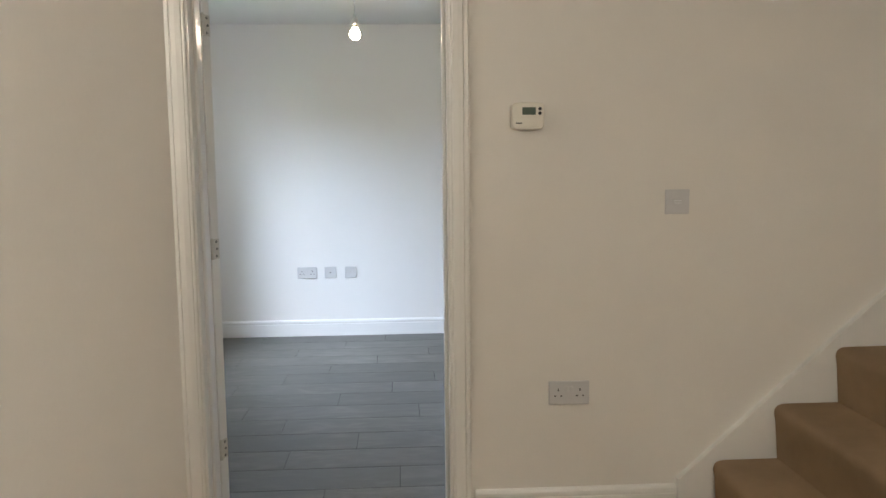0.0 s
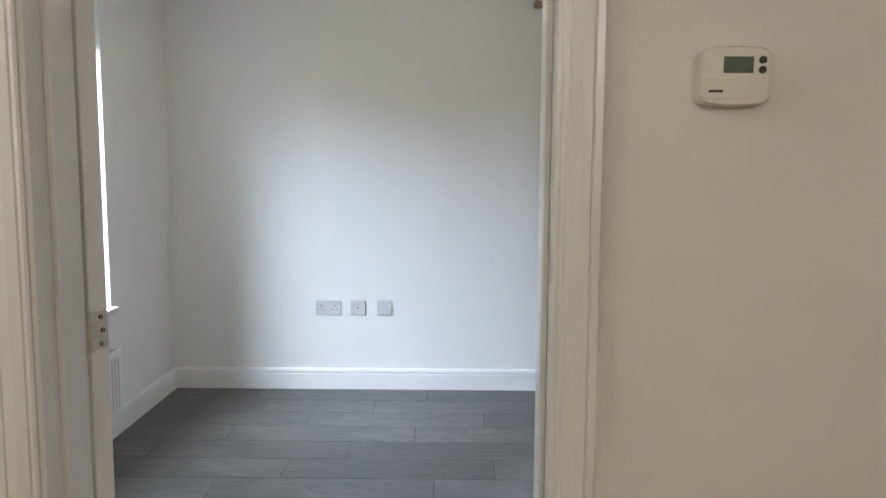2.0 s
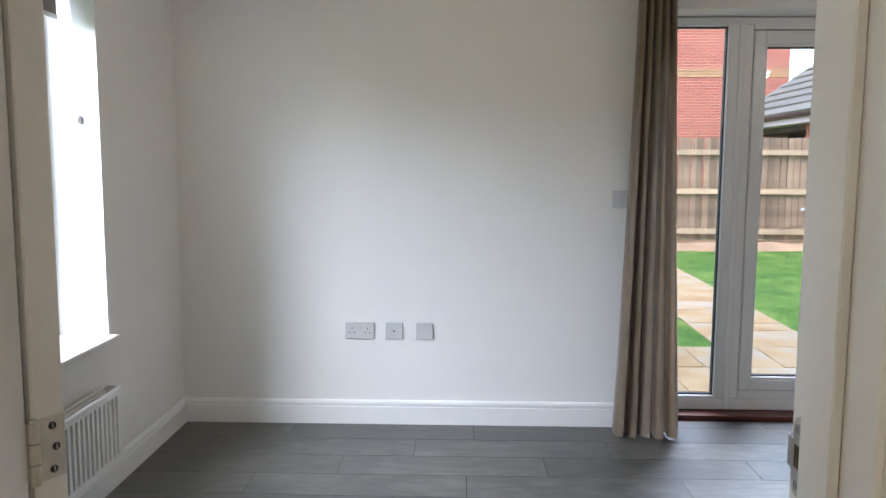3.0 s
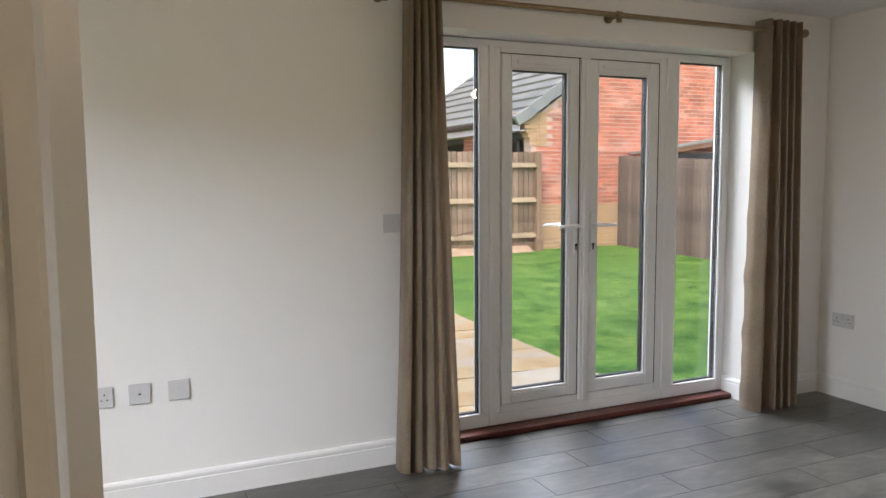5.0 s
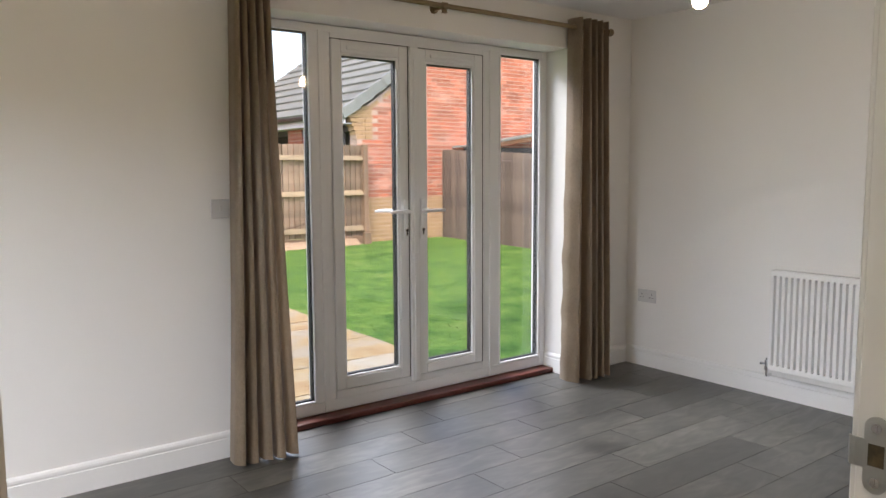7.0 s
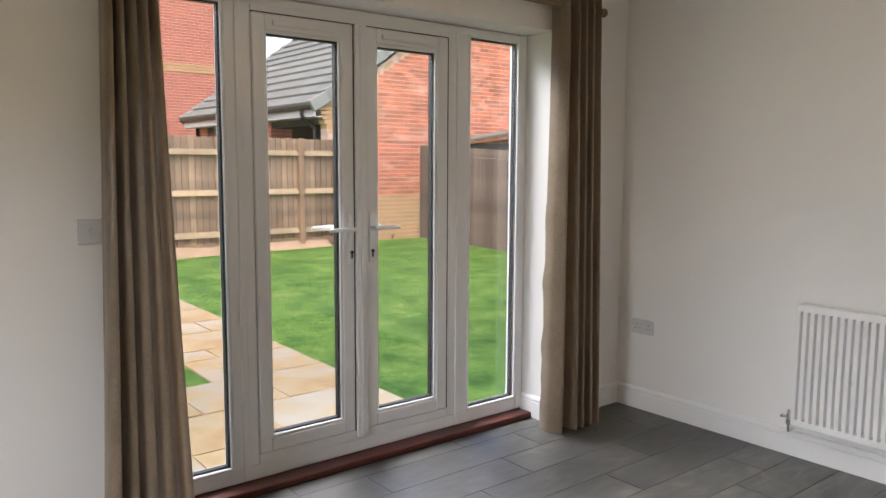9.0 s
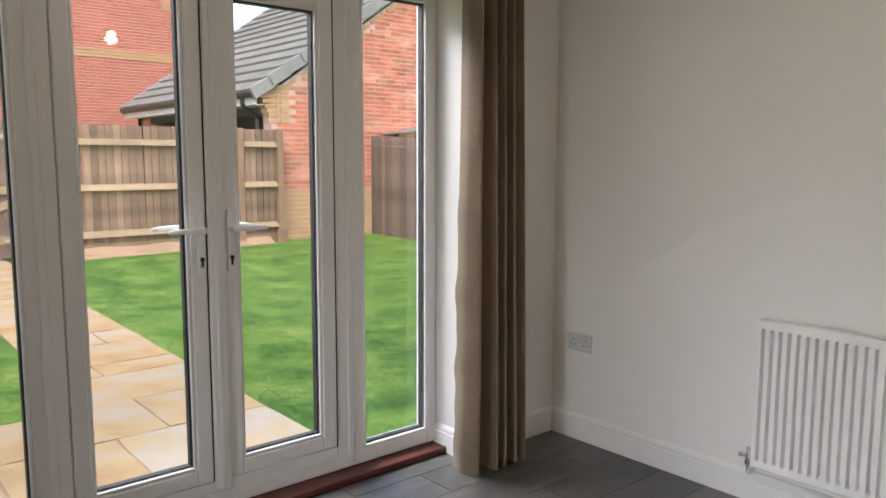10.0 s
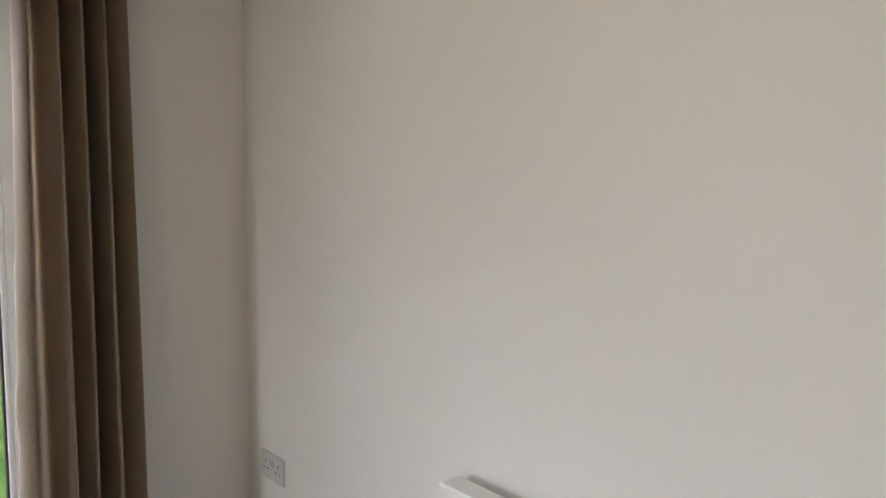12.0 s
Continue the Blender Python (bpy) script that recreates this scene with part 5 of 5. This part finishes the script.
        for a, b in zip(ends, ends[1:]):
            part("corbel_brick", B(a + 0.004, b - 0.004, GY0 - 0.008, GY0 + 0.2, z, z + 0.067, bevel=0.004), M["buff"], ob)
    part("corbel_core", B(GX0 - 0.02, GX0 + 0.32, GY0 + 0.004, GY0 + 0.18, 1.90, 2.42), M["mortar"], ob)
    return ob, wall


garage_ob, gable = garage()


def far_house():
    """The neighbouring house: red brick with a buff string course, far beyond the fence."""
    ob = thing("house", (10.1, 17, 0), "red brick house with a buff brick string course", "house", kind="structure")
    part("wall", B(-7.0, 10.1, 17.0, 17.3, -0.1, 6.4), M["far_brick"], ob)
    part("side_wall", B(9.85, 10.1, 17.3, 25.0, -0.1, 6.4), M["far_brick"], ob)
    for k in range(3):
        part("string_course", B(-7.0, 10.105, 16.985, 17.0, 3.72 + k * 0.075, 3.785 + k * 0.075, bevel=0.003), M["buff"], ob)
    for k in range(14):
        w = 0.44 if k % 6 < 3 else 0.32
        part("quoin", B(10.1 - w, 10.112, 16.982, 17.0, 5.02 + k * 0.075, 5.085 + k * 0.075, bevel=0.003), M["buff"], ob)
    bm = bmesh.new()
    sweep(bm, [(16.6, 6.3), (21.0, 9.4), (25.4, 6.3), (21.0, 9.2)], [((-7.3, 0, 0), (0, 1, 0), (0, 0, 1)), ((10.3, 0, 0), (0, 1, 0), (0, 0, 1))])
    part("roof", bm, M["roof"], ob)


far_house()

def soil_strip():
    """Uneven bank of bare sandy earth between the lawn and the foot of the fence."""
    bm = bmesh.new()
    nx, ny = 60, 6
    grid = []
    for j in range(ny + 1):
        v = j / ny
        row = []
        for i in range(nx + 1):
            x = 4.6 + 3.32 * i / nx
            front = 7.93 + 0.16 * (x - 4.6) / 3.3 + 0.05 * noise.noise((x * 1.7, 0.3, 0.0))
            y = front + (8.296 - front) * v
            lump = 0.5 + 0.5 * noise.noise((x * 2.3, y * 3.0, 1.0))
            z = ground_z(y) - 0.006 + v * (0.085 + 0.05 * lump) + 0.018 * noise.noise((x * 7, y * 7, 4.0)) * min(1, 3 * v)
            row.append(bm.verts.new((x, y, z)))
        grid.append(row)
    for r0, r1 in zip(grid, grid[1:]):
        for i in range(nx):
            bm.faces.new((r0[i], r0[i + 1], r1[i + 1], r1[i]))
    solid("soil_strip", bm, M["soil"], "bank of bare sandy earth along the foot of the fence", "soil", kind="stuff", soft=True)


soil_strip()


def dry_twig():
    """A dead forked twig caught on the bottom rail of the fence."""
    x, y, z = TWIG
    ob = thing("dry_twig", (x, y, z), "dead forked twig caught on the fence's bottom rail", "twig")
    rnd = random.Random(6)
    bm = bmesh.new()
    at, r = Vector((x, y, z)), 0.010
    for k in range(5):
        to = at + Vector((0.13, rnd.uniform(-0.01, 0.01), rnd.uniform(0.0, 0.05)))
        rod(bm, at, to, r, 7, r * 0.85)
        at, r = to, r * 0.85
    part("stem", bm, M["bark"], ob)
    for k in range(7):
        a = Vector((x, y, z)) + Vector((0.12 + 0.08 * k, -0.005, 0.02 + 0.013 * k))
        bm = bmesh.new()
        b = a + Vector((rnd.uniform(0.02, 0.14), rnd.uniform(-0.02, 0.02), rnd.uniform(0.05, 0.15)))
        rod(bm, a, b, 0.0045, 6, 0.003)
        rod(bm, b, b + Vector((rnd.uniform(-0.04, 0.08), 0, rnd.uniform(0.02, 0.07))), 0.003, 5, 0.0015)
        part("side_shoot", bm, M["bark"], ob)


def weed_stalk(x, y, h, seed):
    """A dry weed against the foot of the garage wall."""
    rnd = random.Random(seed)
    z = ground_z(y)
    ob = thing("weed_stalk", (x, y, z), "dry brown weed stalk at the foot of the garage wall", "weed", "weeds by the wall")
    bm = bmesh.new()
    rod(bm, (x, y, z - 0.01), (x + 0.01, y, z + h), 0.008, 7, 0.005)
    part("stem", bm, M["bark"], ob)
    for k in range(6):
        zz = z + h * (0.4 + 0.1 * k)
        bm = bmesh.new()
        ball(bm, (x + rnd.uniform(-0.03, 0.03), y + rnd.uniform(-0.01, 0.01), zz), 0.018, (1.0, 0.5, 0.7), 8, 5)
        part("leaf", bm, M["bark"], ob)


TWIG = (6.42, 8.215, 0.345)
dry_twig()
weed_stalk(8.83, 8.36, 0.23, 3)
weed_stalk(9.32, 8.38, 0.10, 4)


# ---------------------------------------------------------------- bricks of the gable
def gable_bricks():
    bm = B(-0.1075, 0.1075, 0, 0.02, 0, 0.065)
    for v in bm.verts:
        if v.co.y < 0.01:
            v.co.x *= 0.985
            v.co.z = 0.0325 + (v.co.z - 0.0325) * 0.95
    base = [tuple(v.co) for v in bm.verts]
    faces = [[v.index for v in f.verts] for f in bm.faces]
    red = bpy.data.meshes.new("brick")
    bm.to_mesh(red)
    bm.free()
    buff = red.copy()
    red.materials.append(M["brick"])
    buff.materials.append(M["buff"])
    rnd = random.Random(12)
    made, vs, fs = 0, [], []
    course = 0
    z = -0.05
    while z < APZ:
        x = GX0 + 0.11 + (0.1125 if course % 2 else 0)
        while x < 14.6:
            if z + 0.07 < min(gable_top(x - 0.11), gable_top(x + 0.11)):
                low = z < 0.83
                corner = z > 1.86 and x < GX0 + 0.42
                if not corner:
                    jit = rnd.uniform(-0.002, 0.002)
                    if low and x < 10.3 and z > -0.03 and made < 140 or (not low and 8.25 < x < 10.2 and 0.8 < z < 2.3 and made < 300):
                        piece("brick", buff if low else red, gable, Matrix.Translation((x - GX0, jit, z)))
                        made += 1
                    elif low:
                        piece_v = [(p[0] + x - GX0, p[1] + jit, p[2] + z) for p in base]
                        lows.append(piece_v)
                    else:
                        i0 = len(vs)
                        vs += [(p[0] + x - GX0, p[1] + jit, p[2] + z) for p in base]
                        fs += [[i0 + i for i in f] for f in faces]
            x += 0.225
        z += 0.075
        course += 1
    me = bpy.data.meshes.new("brickwork")
    me.from_pydata(vs, [], fs)
    me.materials.append(M["brick_rest"])
    ob = new("brickwork", me)
    ob.parent = gable
    tagged(ob, "red facing bricks in stretcher bond", kind="stuff")
    vs, fs = [], []
    for p in lows:
        i0 = len(vs)
        vs += p
        fs += [[i0 + i for i in f] for f in faces]
    me = bpy.data.meshes.new("plinth_brickwork")
    me.from_pydata(vs, [], fs)
    me.materials.append(M["buff"])
    ob = new("plinth_brickwork", me)
    ob.parent = gable
    tagged(ob, "buff facing bricks of the plinth", kind="stuff")
    # stepped buff bricks under the verge
    for k in range(22):
        x = GX0 + 0.10 + k * 0.29
        if x < 14.5:
            zt = gable_top(x)
            piece("verge_brick", buff, gable, Matrix.Translation((x - GX0, -0.004, zt - 0.07 - 0.06)) @ pose(0, 0, 0, 0, -35 if x < APX else 35))


lows = []
gable_bricks()


# ---------------------------------------------------------------- floor tiles
def floor_tiles():
    L, P, J = 0.910, 0.2145, 0.003
    rows = [0.586, 0.304, 0.896, 0.546, 0.251, 0.0, 0.653, 0.36, 0.80, 0.12, 0.50, 0.20, 0.70, 0.40, 0.85]
    cache = {}

    def tile(w, d):
        key = (round(w, 3), round(d, 3))
        if key not in cache:
            bm = B(-w / 2 + J / 2, w / 2 - J / 2, -d / 2 + J / 2, d / 2 - J / 2, -0.010, 0.0)
            me = bpy.data.meshes.new("floor_tile")
            bm.to_mesh(me)
            bm.free()
            me.materials.append(M["tile"])
            cache[key] = me
        return cache[key]

    def lay(y1, y0, off, x0, x1):
        x = off - L
        while x < x1:
            a, b = max(x, x0), min(x + L, x1)
            if b - a > 0.012:
                piece("floor_tile", tile(b - a, y1 - y0), floor, pose((a + b) / 2, (y0 + y1) / 2, 0))
            x += L

    lay(0.10, -0.012, 0.255, FX0, FX1)
    y = -0.012
    k = 0
    while y > RY:
        y0 = max(y - P, RY)
        lay(y, y0, rows[k % len(rows)], 0, RX)
        y = y0
        k += 1
    lay(RY, HY, 0.4, LX0, LX1)


floor_tiles()
